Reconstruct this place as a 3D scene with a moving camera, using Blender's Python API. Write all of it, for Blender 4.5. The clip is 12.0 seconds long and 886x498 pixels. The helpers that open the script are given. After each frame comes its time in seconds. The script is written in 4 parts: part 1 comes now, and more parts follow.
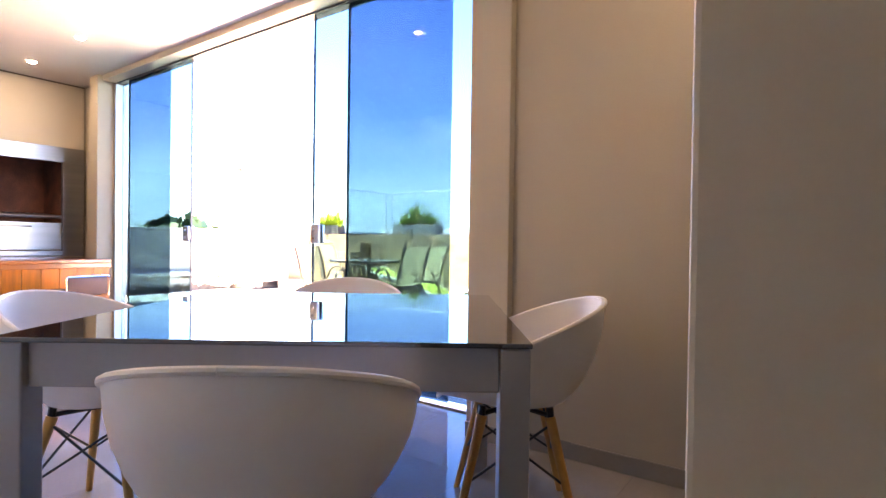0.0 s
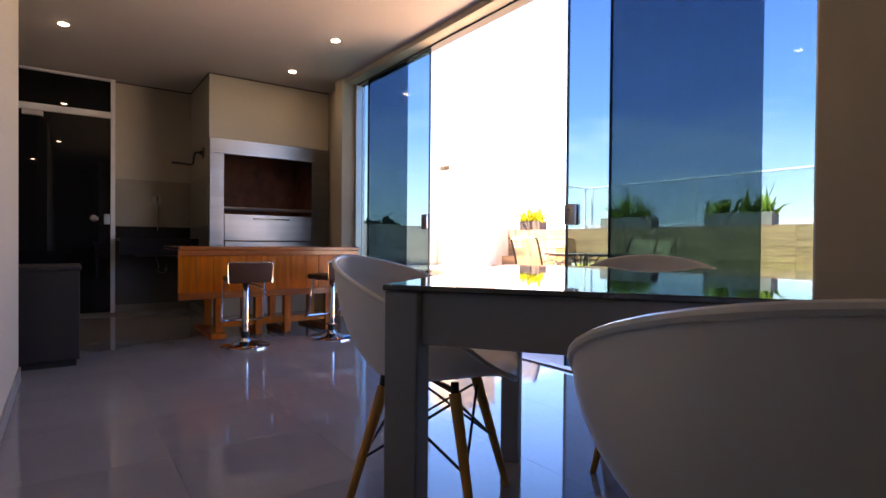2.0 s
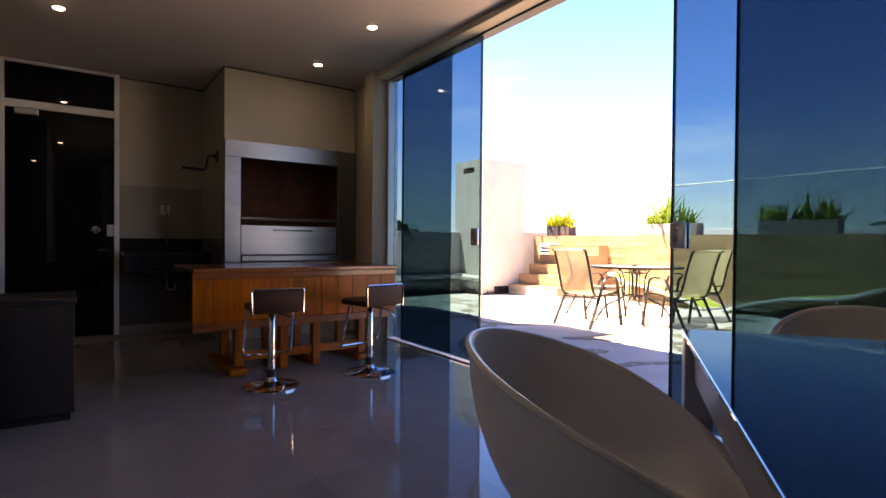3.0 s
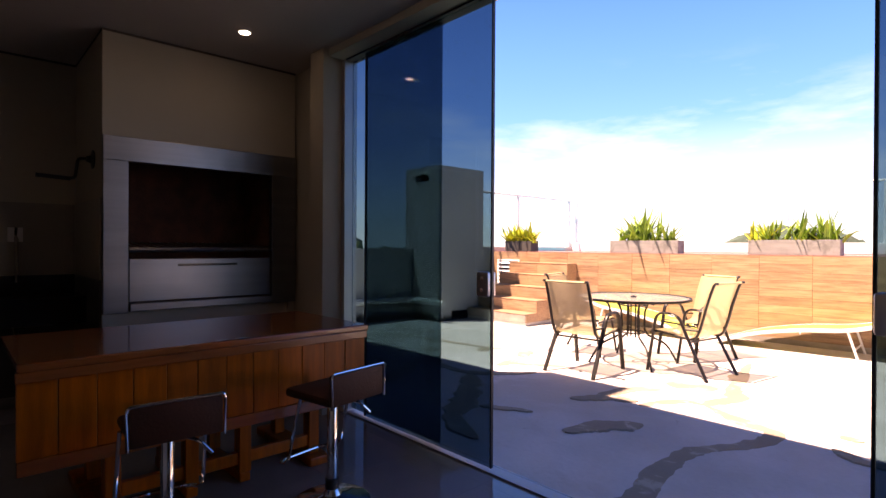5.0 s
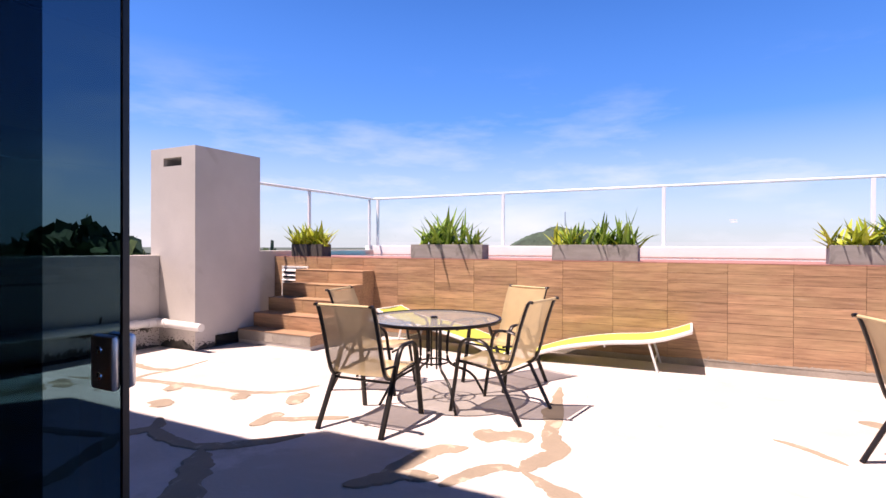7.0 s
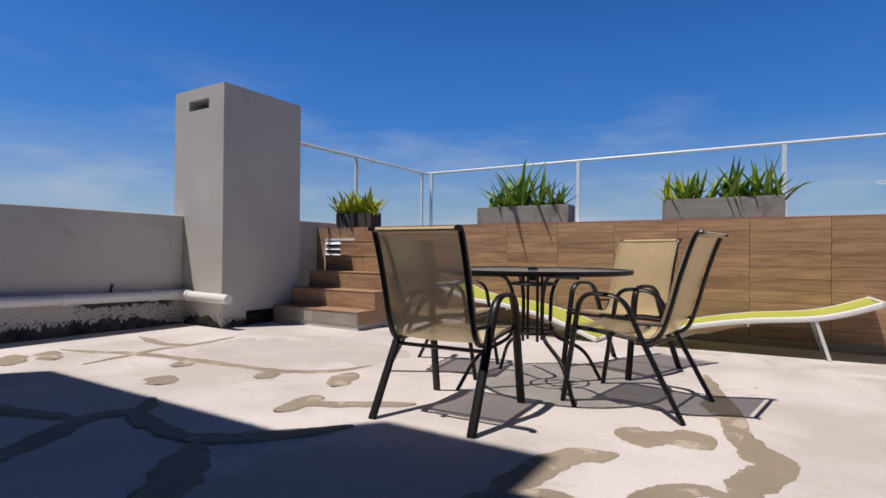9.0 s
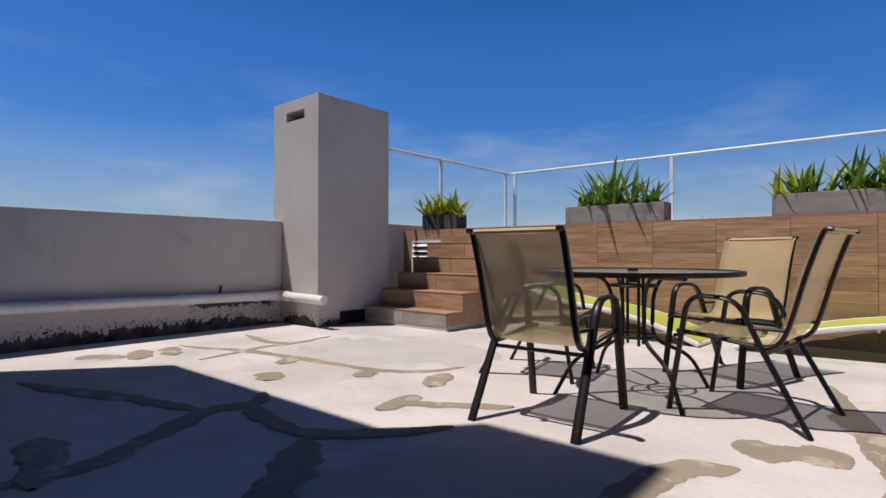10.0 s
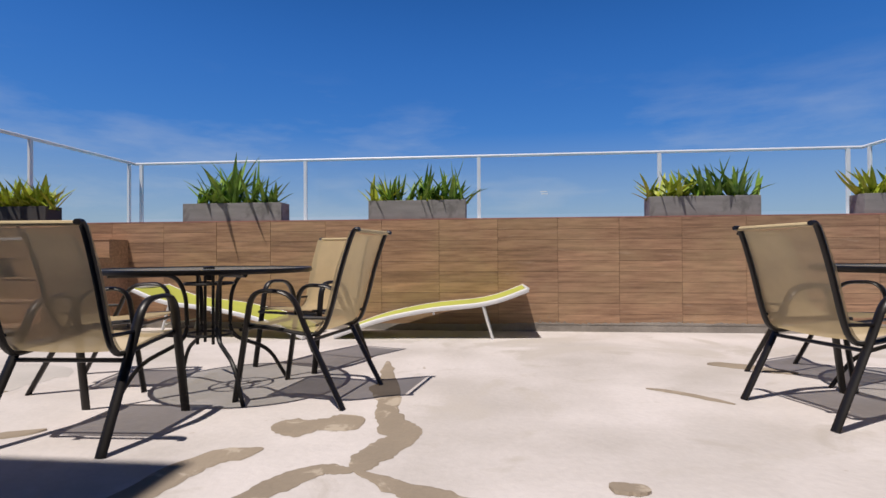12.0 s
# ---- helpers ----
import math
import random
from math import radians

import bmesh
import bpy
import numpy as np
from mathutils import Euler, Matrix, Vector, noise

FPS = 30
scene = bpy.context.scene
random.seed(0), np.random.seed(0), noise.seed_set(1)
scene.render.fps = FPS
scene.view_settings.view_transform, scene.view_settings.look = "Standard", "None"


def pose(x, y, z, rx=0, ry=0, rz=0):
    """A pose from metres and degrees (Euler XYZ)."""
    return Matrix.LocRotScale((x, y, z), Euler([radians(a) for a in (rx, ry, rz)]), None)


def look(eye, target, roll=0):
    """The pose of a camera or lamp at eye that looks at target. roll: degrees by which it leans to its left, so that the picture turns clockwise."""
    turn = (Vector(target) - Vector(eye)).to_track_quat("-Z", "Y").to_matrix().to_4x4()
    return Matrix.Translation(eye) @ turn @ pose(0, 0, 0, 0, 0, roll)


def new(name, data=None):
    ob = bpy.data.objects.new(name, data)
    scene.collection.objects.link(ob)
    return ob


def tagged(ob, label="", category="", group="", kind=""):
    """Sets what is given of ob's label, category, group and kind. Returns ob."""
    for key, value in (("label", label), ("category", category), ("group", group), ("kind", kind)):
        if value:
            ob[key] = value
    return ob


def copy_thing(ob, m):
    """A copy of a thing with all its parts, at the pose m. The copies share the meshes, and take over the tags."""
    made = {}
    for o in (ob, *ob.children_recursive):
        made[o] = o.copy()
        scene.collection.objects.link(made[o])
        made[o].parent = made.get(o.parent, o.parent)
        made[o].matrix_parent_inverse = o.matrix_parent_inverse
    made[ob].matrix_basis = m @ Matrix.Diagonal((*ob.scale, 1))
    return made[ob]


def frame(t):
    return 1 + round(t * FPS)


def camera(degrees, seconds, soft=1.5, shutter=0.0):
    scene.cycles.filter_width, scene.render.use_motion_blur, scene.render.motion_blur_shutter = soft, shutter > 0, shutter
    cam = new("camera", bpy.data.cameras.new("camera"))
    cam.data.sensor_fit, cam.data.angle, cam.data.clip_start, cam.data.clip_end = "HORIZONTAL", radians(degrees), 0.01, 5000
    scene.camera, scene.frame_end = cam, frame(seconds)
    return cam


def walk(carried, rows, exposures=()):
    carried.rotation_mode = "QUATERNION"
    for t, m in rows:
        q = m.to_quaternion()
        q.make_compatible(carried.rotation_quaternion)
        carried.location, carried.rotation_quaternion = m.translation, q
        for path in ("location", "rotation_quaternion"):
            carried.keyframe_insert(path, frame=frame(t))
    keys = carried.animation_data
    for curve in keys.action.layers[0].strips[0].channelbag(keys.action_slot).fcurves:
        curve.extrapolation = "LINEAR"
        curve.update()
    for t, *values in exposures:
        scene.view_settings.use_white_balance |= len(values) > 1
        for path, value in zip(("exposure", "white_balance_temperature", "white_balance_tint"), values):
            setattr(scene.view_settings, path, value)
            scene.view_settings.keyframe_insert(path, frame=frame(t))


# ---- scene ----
cam = camera(79.7, 12.0)
PATH = [
    (0, (0.077, 0.055, 1.078), (-1.131, 1.748, 1.054), 0.8),
    (0.5, (0.004, 0.075, 0.863), (-1.489, 1.521, 0.851), 0.5),
    (1, (-0.084, 0.010, 0.800), (-1.671, 1.353, 0.790), 0.7),
    (1.5, (-0.308, -0.081, 0.838), (-1.971, 1.164, 0.827), 0.8),
    (2, (-0.591, -0.089, 0.920), (-2.284, 1.117, 0.897), 0.5),
    (2.5, (-0.992, -0.051, 1.003), (-2.693, 1.143, 0.981), 0.6),
    (3, (-1.432, -0.015, 1.081), (-3.135, 1.177, 1.056), 0.5),
    (3.2, (-1.594, 0.009, 1.112), (-3.299, 1.197, 1.087), 0.4),
    (5, (-2.890, 0.522, 1.363), (-4.418, 1.932, 1.352), 0.3),
    (5.5, (-3.101, 0.768, 1.494), (-4.474, 2.328, 1.482), 0.1),
    (6, (-3.271, 1.143, 1.518), (-4.468, 2.842, 1.501), -0.1),
    (6.5, (-3.438, 1.530, 1.514), (-4.511, 3.310, 1.491), -0.1),
    (6.7, (-3.504, 1.724, 1.508), (-4.514, 3.539, 1.488), 0.1),
    (8.3, (-4.265, 3.040, 0.969), (-5.140, 4.925, 0.968), 0.3),
    (8.5, (-4.380, 3.107, 0.935), (-5.292, 4.975, 0.940), 0.4),
    (9, (-4.623, 3.101, 0.876), (-5.714, 4.869, 0.894), 0.5),
    (9.5, (-4.752, 3.023, 0.881), (-6.014, 4.674, 0.901), 0.5),
    (10, (-4.707, 3.052, 0.879), (-6.048, 4.638, 0.900), 0.0),
    (10.5, (-4.595, 3.134, 0.868), (-5.935, 4.722, 0.894), -0.0),
    (11, (-4.450, 3.187, 0.872), (-5.582, 4.929, 0.896), -0.1),
    (11.5, (-4.284, 3.231, 0.855), (-4.930, 5.206, 0.880), -0.2),
    (12, (-4.156, 3.230, 0.857), (-4.364, 5.298, 0.878), -0.3),
]
EXPOSURES = [(0, 6.25, 10700, 33), (0.5, 5.0, 11000, 33), (1.5, 4.25, 11000, 31), (3.0, 3.1, 10600, 30), (5.0, 1.90, 9400, 38), (6.7, 1.2, 7700, 33), (8.3, -0.18, 6450, 12), (12, -0.18, 6450, 12)]
walk(cam, [(t, look(eye, target, roll)) for t, eye, target, roll in PATH], EXPOSURES)

# ---- sky and sun ----
SUN_ELEV, SUN_DIR = 68.0, (0.62, 0.785)      # the way the shadows fall on the ground
world = bpy.data.worlds.new("world")
scene.world = world
world.use_nodes = True
wn, wl = world.node_tree.nodes, world.node_tree.links
wn.clear()
w_out, w_bg = wn.new("ShaderNodeOutputWorld"), wn.new("ShaderNodeBackground")
w_sky = wn.new("ShaderNodeTexSky")
w_sky.sky_type, w_sky.sun_disc = "NISHITA", False
w_sky.sun_elevation = radians(SUN_ELEV)
w_sky.sun_rotation = math.atan2(-SUN_DIR[0], -SUN_DIR[1])
w_sky.air_density, w_sky.dust_density, w_sky.ozone_density, w_sky.altitude = 1.0, 0.6, 3.0, 50
w_bg.inputs[1].default_value = 0.115
w_co, w_map = wn.new("ShaderNodeTexCoord"), wn.new("ShaderNodeMapping")
w_map.inputs["Scale"].default_value = (1.3, 1.3, 5.5)
w_noise, w_ramp = wn.new("ShaderNodeTexNoise"), wn.new("ShaderNodeValToRGB")
w_noise.inputs["Scale"].default_value, w_noise.inputs["Detail"].default_value = 2.2, 7
w_noise.inputs["Roughness"].default_value = 0.6
w_ramp.color_ramp.elements[0].position, w_ramp.color_ramp.elements[1].position = 0.49, 0.88
w_ramp.color_ramp.elements[1].color = (0.9, 0.9, 0.9, 1)
w_sep, w_low = wn.new("ShaderNodeSeparateXYZ"), wn.new("ShaderNodeMapRange")
w_low.inputs[1].default_value, w_low.inputs[2].default_value = 0.33, 0.10
w_mul, w_mix = wn.new("ShaderNodeMath"), wn.new("ShaderNodeMixRGB")
w_mul.operation = "MULTIPLY"
w_mix.inputs[2].default_value = (4.8, 5.4, 6.1, 1)
wl.new(w_co.outputs["Generated"], w_map.inputs[0])
wl.new(w_map.outputs[0], w_noise.inputs["Vector"])
wl.new(w_noise.outputs["Fac"], w_ramp.inputs[0])
wl.new(w_co.outputs["Generated"], w_sep.inputs[0])
wl.new(w_sep.outputs[2], w_low.inputs[0])
wl.new(w_ramp.outputs[0], w_mul.inputs[0])
wl.new(w_low.outputs[0], w_mul.inputs[1])
wl.new(w_mul.outputs[0], w_mix.inputs[0])
w_hs = wn.new("ShaderNodeHueSaturation")
w_hs.inputs["Saturation"].default_value = 1.55
w_gam = wn.new("ShaderNodeGamma")
w_gam.inputs[1].default_value = 0.75
wl.new(w_sky.outputs[0], w_gam.inputs[0])
wl.new(w_gam.outputs[0], w_hs.inputs["Color"])
w_tone, w_haze, w_hz = wn.new("ShaderNodeMixRGB"), wn.new("ShaderNodeMixRGB"), wn.new("ShaderNodeMapRange")
w_tone.blend_type, w_tone.inputs[0].default_value, w_tone.inputs[2].default_value = "MULTIPLY", 1.0, (0.72, 1.08, 1.62, 1)
w_hz.inputs[1].default_value, w_hz.inputs[2].default_value, w_hz.inputs[3].default_value, w_hz.inputs[4].default_value = 0.22, 0.0, 0.0, 0.68
w_haze.inputs[2].default_value = (3.9, 4.4, 4.9, 1)
wl.new(w_sep.outputs[2], w_hz.inputs[0])
wl.new(w_hs.outputs[0], w_tone.inputs[1])
wl.new(w_tone.outputs[0], w_haze.inputs[1])
wl.new(w_hz.outputs[0], w_haze.inputs[0])
wl.new(w_haze.outputs[0], w_mix.inputs[1])
w_deep, w_dz = wn.new("ShaderNodeMixRGB"), wn.new("ShaderNodeMapRange")      # clear sky deepens towards the zenith, darkened further there to dim the terrace shade
w_deep.blend_type, w_deep.inputs[2].default_value = "MULTIPLY", (0.16, 0.17, 0.19, 1)
w_dz.interpolation_type = "SMOOTHSTEP"
w_dz.inputs[1].default_value, w_dz.inputs[2].default_value = 0.30, 0.85
wl.new(w_sep.outputs[2], w_dz.inputs[0])
wl.new(w_dz.outputs[0], w_deep.inputs[0])
wl.new(w_mix.outputs[0], w_deep.inputs[1])
wl.new(w_deep.outputs[0], w_bg.inputs[0])
wl.new(w_bg.outputs[0], w_out.inputs[0])

sun = new("sun", bpy.data.lights.new("sun", "SUN"))
sun.data.energy, sun.data.angle, sun.data.color = 5.0, radians(0.5), (1.0, 0.93, 0.845)
ce = math.cos(radians(SUN_ELEV))
sun_way = Vector((SUN_DIR[0] * ce, SUN_DIR[1] * ce, -math.sin(radians(SUN_ELEV))))
sun.matrix_world = look(Vector((-4, 4, 20)) - sun_way * 5, Vector((-4, 4, 20)))


# ---- materials ----
def material(name, color, rough=0.6, metal=0.0, vary=0.15, grain=40.0, bump=0.1, scale=3.0, stretch=(1, 1, 1), spec=0.5,
             dark=None, rnd=0.0, coat=0.0):
    """A worn surface: large blotches and fine grain around one base colour. dark: a second colour for the blotches."""
    m = bpy.data.materials.new(name)
    m.use_nodes = True
    n, l = m.node_tree.nodes, m.node_tree.links
    b = n["Principled BSDF"]
    b.inputs["Roughness"].default_value, b.inputs["Metallic"].default_value = rough, metal
    b.inputs["Specular IOR Level"].default_value = spec
    b.inputs["Coat Weight"].default_value = coat
    co, mp = n.new("ShaderNodeTexCoord"), n.new("ShaderNodeMapping")
    mp.inputs["Scale"].default_value = stretch
    l.new(co.outputs["Object"], mp.inputs[0])
    big, fine = n.new("ShaderNodeTexNoise"), n.new("ShaderNodeTexNoise")
    big.inputs["Scale"].default_value, big.inputs["Detail"].default_value = scale, 5
    fine.inputs["Scale"].default_value, fine.inputs["Detail"].default_value = grain, 4
    l.new(mp.outputs[0], big.inputs["Vector"])
    l.new(mp.outputs[0], fine.inputs["Vector"])
    dk = dark or tuple(c * (1 - 2 * vary) for c in color)
    ramp = n.new("ShaderNodeValToRGB")
    ramp.color_ramp.elements[0].position, ramp.color_ramp.elements[1].position = 0.3, 0.65
    ramp.color_ramp.elements[0].color, ramp.color_ramp.elements[1].color = (*dk, 1), (*color, 1)
    l.new(big.outputs["Fac"], ramp.inputs[0])
    hs = n.new("ShaderNodeHueSaturation")
    mr = n.new("ShaderNodeMapRange")
    mr.inputs[3].default_value, mr.inputs[4].default_value = 1 - vary, 1 + vary
    l.new(fine.outputs["Fac"], mr.inputs[0])
    last = mr.outputs[0]
    if rnd:
        oi, mr2, mu = n.new("ShaderNodeObjectInfo"), n.new("ShaderNodeMapRange"), n.new("ShaderNodeMath")
        mr2.inputs[3].default_value, mr2.inputs[4].default_value = 1 - rnd, 1 + rnd
        mu.operation = "MULTIPLY"
        l.new(oi.outputs["Random"], mr2.inputs[0])
        l.new(mr2.outputs[0], mu.inputs[0])
        l.new(last, mu.inputs[1])
        last = mu.outputs[0]
        add = n.new("ShaderNodeVectorMath")
        add.operation = "MULTIPLY_ADD"
        add.inputs[1].default_value = (37, 53, 71)
        l.new(oi.outputs["Random"], add.inputs[0])
        l.new(co.outputs["Object"], add.inputs[2])
        l.new(add.outputs[0], mp.inputs[0])
    l.new(last, hs.inputs["Value"])
    l.new(ramp.outputs[0], hs.inputs["Color"])
    l.new(hs.outputs[0], b.inputs["Base Color"])
    rr = n.new("ShaderNodeMapRange")
    rr.inputs[3].default_value, rr.inputs[4].default_value = rough * 0.85, min(1, rough * 1.15)
    l.new(big.outputs["Fac"], rr.inputs[0])
    l.new(rr.outputs[0], b.inputs["Roughness"])
    if bump:
        bp = n.new("ShaderNodeBump")
        bp.inputs["Strength"].default_value, bp.inputs["Distance"].default_value = bump, 0.01
        l.new(fine.outputs["Fac"], bp.inputs["Height"])
        l.new(bp.outputs[0], b.inputs["Normal"])
    return m


def pane_material(name, tint, gloss=0.0, mirror=0.035):
    """A thin sheet of glass: it lets tinted light straight through and mirrors by Fresnel."""
    m = bpy.data.materials.new(name)
    m.use_nodes = True
    n, l = m.node_tree.nodes, m.node_tree.links
    n.remove(n["Principled BSDF"])
    tr, gl, mx, lw = (n.new("ShaderNodeBsdfTransparent"), n.new("ShaderNodeBsdfGlossy"), n.new("ShaderNodeMixShader"),
                      n.new("ShaderNodeLayerWeight"))
    pw5, mad = n.new("ShaderNodeMath"), n.new("ShaderNodeMath")
    pw5.operation, mad.operation = "POWER", "MULTIPLY_ADD"
    pw5.inputs[1].default_value, mad.inputs[1].default_value, mad.inputs[2].default_value = 5.0, 0.5, mirror
    tr.inputs[0].default_value = (*tint, 1)
    gl.inputs["Roughness"].default_value = gloss
    l.new(lw.outputs["Facing"], pw5.inputs[0])
    l.new(pw5.outputs[0], mad.inputs[0])
    l.new(mad.outputs[0], mx.inputs[0])
    l.new(tr.outputs[0], mx.inputs[1])
    l.new(gl.outputs[0], mx.inputs[2])
    l.new(mx.outputs[0], n["Material Output"].inputs[0])
    return m


def mesh_fabric(name, color):
    """Woven sling: threads with small holes that let some light through."""
    m = material(name, color, 0.75, 0, 0.08, 300, 0.3, 6)
    n, l = m.node_tree.nodes, m.node_tree.links
    tr, mx = n.new("ShaderNodeBsdfTransparent"), n.new("ShaderNodeMixShader")
    tl, mx2 = n.new("ShaderNodeBsdfTranslucent"), n.new("ShaderNodeMixShader")
    tl.inputs[0].default_value = (*color, 1)
    mx.inputs[0].default_value, mx2.inputs[0].default_value = 0.27, 0.32
    l.new(n["Principled BSDF"].outputs[0], mx2.inputs[1])
    l.new(tl.outputs[0], mx2.inputs[2])
    l.new(mx2.outputs[0], mx.inputs[1])
    l.new(tr.outputs[0], mx.inputs[2])
    l.new(mx.outputs[0], n["Material Output"].inputs[0])
    return m


def glow(name, color, strength):
    m = bpy.data.materials.new(name)
    m.use_nodes = True
    b = m.node_tree.nodes["Principled BSDF"]
    b.inputs["Emission Color"].default_value, b.inputs["Emission Strength"].default_value = (*color, 1), strength
    return m


M_CREAM = material("cream_paint", (0.45, 0.405, 0.325), 0.6, 0, 0.03, 120, 0.06, 1.5)
M_CEIL = material("ceiling_paint", (0.56, 0.515, 0.48), 0.7, 0, 0.02, 90, 0.04, 1.5)
M_FLOOR = material("polished_porcelain", (0.25, 0.235, 0.23), 0.05, 0, 0.06, 60, 0.0, 2.5, rnd=0.03)
M_GROUT = material("grout", (0.225, 0.215, 0.21), 0.8, 0, 0.1, 80, 0.1)
M_SKIRT = material("skirting_tile", (0.25, 0.235, 0.215), 0.3, 0, 0.06, 60, 0.02)
M_ALU = material("brushed_aluminium", (0.62, 0.63, 0.65), 0.35, 0.9, 0.05, 120, 0.03)
M_WHITEALU = material("white_aluminium", (0.78, 0.78, 0.78), 0.4, 0, 0.03, 60, 0.02)
M_DARKALU = material("dark_profile", (0.03, 0.035, 0.04), 0.4, 0.3, 0.1, 60, 0.02)
M_STEEL = material("brushed_steel", (0.29, 0.29, 0.305), 0.30, 1.0, 0.08, 60, 0.08, 2, stretch=(1, 0.15, 6))
M_CHROME = material("chrome", (0.78, 0.78, 0.80), 0.07, 1.0, 0.02, 60, 0.0)
M_BLACK = material("black_granite", (0.012, 0.012, 0.014), 0.15, 0, 0.3, 200, 0.0, 20)
M_BLACKGLASS = material("black_glass", (0.006, 0.006, 0.007), 0.008, 0, 0.1, 20, 0.0, spec=0.35)
M_BRICK = material("firebrick", (0.20, 0.075, 0.045), 0.85, 0, 0.25, 60, 0.5, 6)
M_SPLASH = material("taupe_tile", (0.30, 0.27, 0.22), 0.35, 0, 0.05, 50, 0.02, rnd=0.03)
M_DADO_SHADE = material("shaded_taupe_tile", (0.085, 0.08, 0.076), 0.3, 0, 0.08, 50, 0.02)
M_DKGREY = material("dark_grey_laminate", (0.038, 0.034, 0.034), 0.5, 0, 0.1, 60, 0.02)
M_CAB = material("near_black_laminate", (0.018, 0.016, 0.017), 0.45, 0, 0.1, 60, 0.02)
M_WOOD = material("varnished_pine", (0.51, 0.110, 0.003), 0.34, 0, 0.20, 30, 0.06, 3, stretch=(9, 9, 0.8), rnd=0.10, spec=0.3)
M_WOODTOP = material("varnished_top", (0.30, 0.085, 0.02), 0.22, 0, 0.16, 30, 0.05, 3, stretch=(9, 0.8, 9), coat=0.4)
M_BEECH = material("beech_leg", (0.52, 0.25, 0.055), 0.4, 0, 0.1, 40, 0.04, 4, stretch=(6, 6, 0.6))
M_SHELL = material("white_moulded_plastic", (0.72, 0.71, 0.70), 0.32, 0, 0.02, 60, 0.02, 2)
M_WIRE = material("black_wire", (0.012, 0.012, 0.014), 0.4, 0.4, 0.1, 60, 0.0)
M_LEATHER = material("brown_leather", (0.07, 0.026, 0.015), 0.58, 0, 0.15, 90, 0.2, spec=0.25)
M_TABLE = material("satin_grey_paint", (0.30, 0.305, 0.32), 0.35, 0.3, 0.05, 60, 0.03)
M_TABLEGLASS = material("smoked_table_glass", (0.012, 0.016, 0.02), 0.02, 0, 0.05, 20, 0.0, spec=0.9, coat=1.0)
M_CONC = material("painted_concrete", (0.63, 0.58, 0.56), 0.8, 0, 0.09, 28, 0.35, 1.3, dark=(0.47, 0.43, 0.40))
M_PATCH = material("mortar_patch", (0.32, 0.26, 0.195), 0.85, 0, 0.10, 50, 0.25, 2.5)
M_SCREED = material("grey_screed", (0.52, 0.485, 0.455), 0.85, 0, 0.08, 35, 0.2, 2.0)
M_RENDER = material("grey_render", (0.56, 0.53, 0.50), 0.85, 0, 0.05, 70, 0.3, 1.2, dark=(0.47, 0.445, 0.42))
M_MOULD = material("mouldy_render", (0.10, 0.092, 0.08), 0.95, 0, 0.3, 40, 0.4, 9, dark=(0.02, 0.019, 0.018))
M_FOOT = material("rough_mortar", (0.36, 0.325, 0.285), 0.9, 0, 0.14, 40, 0.5, 3, dark=(0.22, 0.195, 0.17))
M_PVC = material("white_pvc", (0.74, 0.73, 0.71), 0.35, 0, 0.05, 40, 0.03)
M_TILE = material("wood_look_tile", (0.445, 0.268, 0.162), 0.5, 0, 0.22, 26, 0.06, 2.2, stretch=(1.3, 16, 16), dark=(0.25, 0.145, 0.088), rnd=0.17)
M_JOINT = material("brown_grout", (0.13, 0.085, 0.06), 0.85, 0, 0.15, 60, 0.1)
M_REDTILE = material("red_clay_tile", (0.42, 0.20, 0.16), 0.6, 0, 0.12, 30, 0.15, 3)
M_PLANTER = material("raw_concrete", (0.28, 0.27, 0.265), 0.8, 0, 0.12, 60, 0.3, 5, stretch=(0.6, 2, 3))
# darker than the concrete of the other troughs
M_POT = material("darker_concrete", (0.06, 0.056, 0.055), 0.75, 0, 0.12, 60, 0.3, 5)
M_SOIL = material("soil", (0.04, 0.03, 0.02), 0.95, 0, 0.2, 60, 0.5)
M_LEAF = material("aloe_leaf", (0.23, 0.36, 0.05), 0.45, 0, 0.25, 40, 0.1, 8, dark=(0.07, 0.17, 0.025), spec=0.35)
M_LEAFY = material("yellow_green_leaf", (0.44, 0.47, 0.04), 0.48, 0, 0.2, 40, 0.1, 8, dark=(0.17, 0.27, 0.025), spec=0.35)
M_FRAME = material("bronze_tube", (0.018, 0.015, 0.014), 0.38, 0.3, 0.2, 60, 0.05)
M_SLING = mesh_fabric("beige_sling", (0.69, 0.54, 0.31))
M_HEM = material("beige_hem", (0.62, 0.49, 0.28), 0.75, 0, 0.08, 300, 0.3, 6)
M_LOUNGE = material("lime_sling", (0.44, 0.46, 0.075), 0.7, 0, 0.06, 200, 0.2)
M_WHITEFR = material("white_powder_coat", (0.80, 0.80, 0.80), 0.35, 0, 0.03, 60, 0.02)
M_GLASS = pane_material("blue_tinted_glass", (0.285, 0.40, 0.44), 0.0, 0.010)
M_CLEAR = pane_material("clear_glass", (0.97, 0.985, 0.985), 0.0, 0.008)
M_TTOP = pane_material("frosted_table_glass", (0.84, 0.85, 0.84), 0.10)
n, l = M_TTOP.node_tree.nodes, M_TTOP.node_tree.links         # the pressed, milky side of the table glass
milk, both = n.new("ShaderNodeBsdfDiffuse"), n.new("ShaderNodeMixShader")
milk.inputs[0].default_value, both.inputs[0].default_value = (0.62, 0.64, 0.62, 1), 0.15
l.new(n["Material Output"].inputs[0].links[0].from_socket, both.inputs[1])
l.new(milk.outputs[0], both.inputs[2])
l.new(both.outputs[0], n["Material Output"].inputs[0])
M_LAMP = glow("lamp_light", (1.0, 0.91, 0.78), 10)
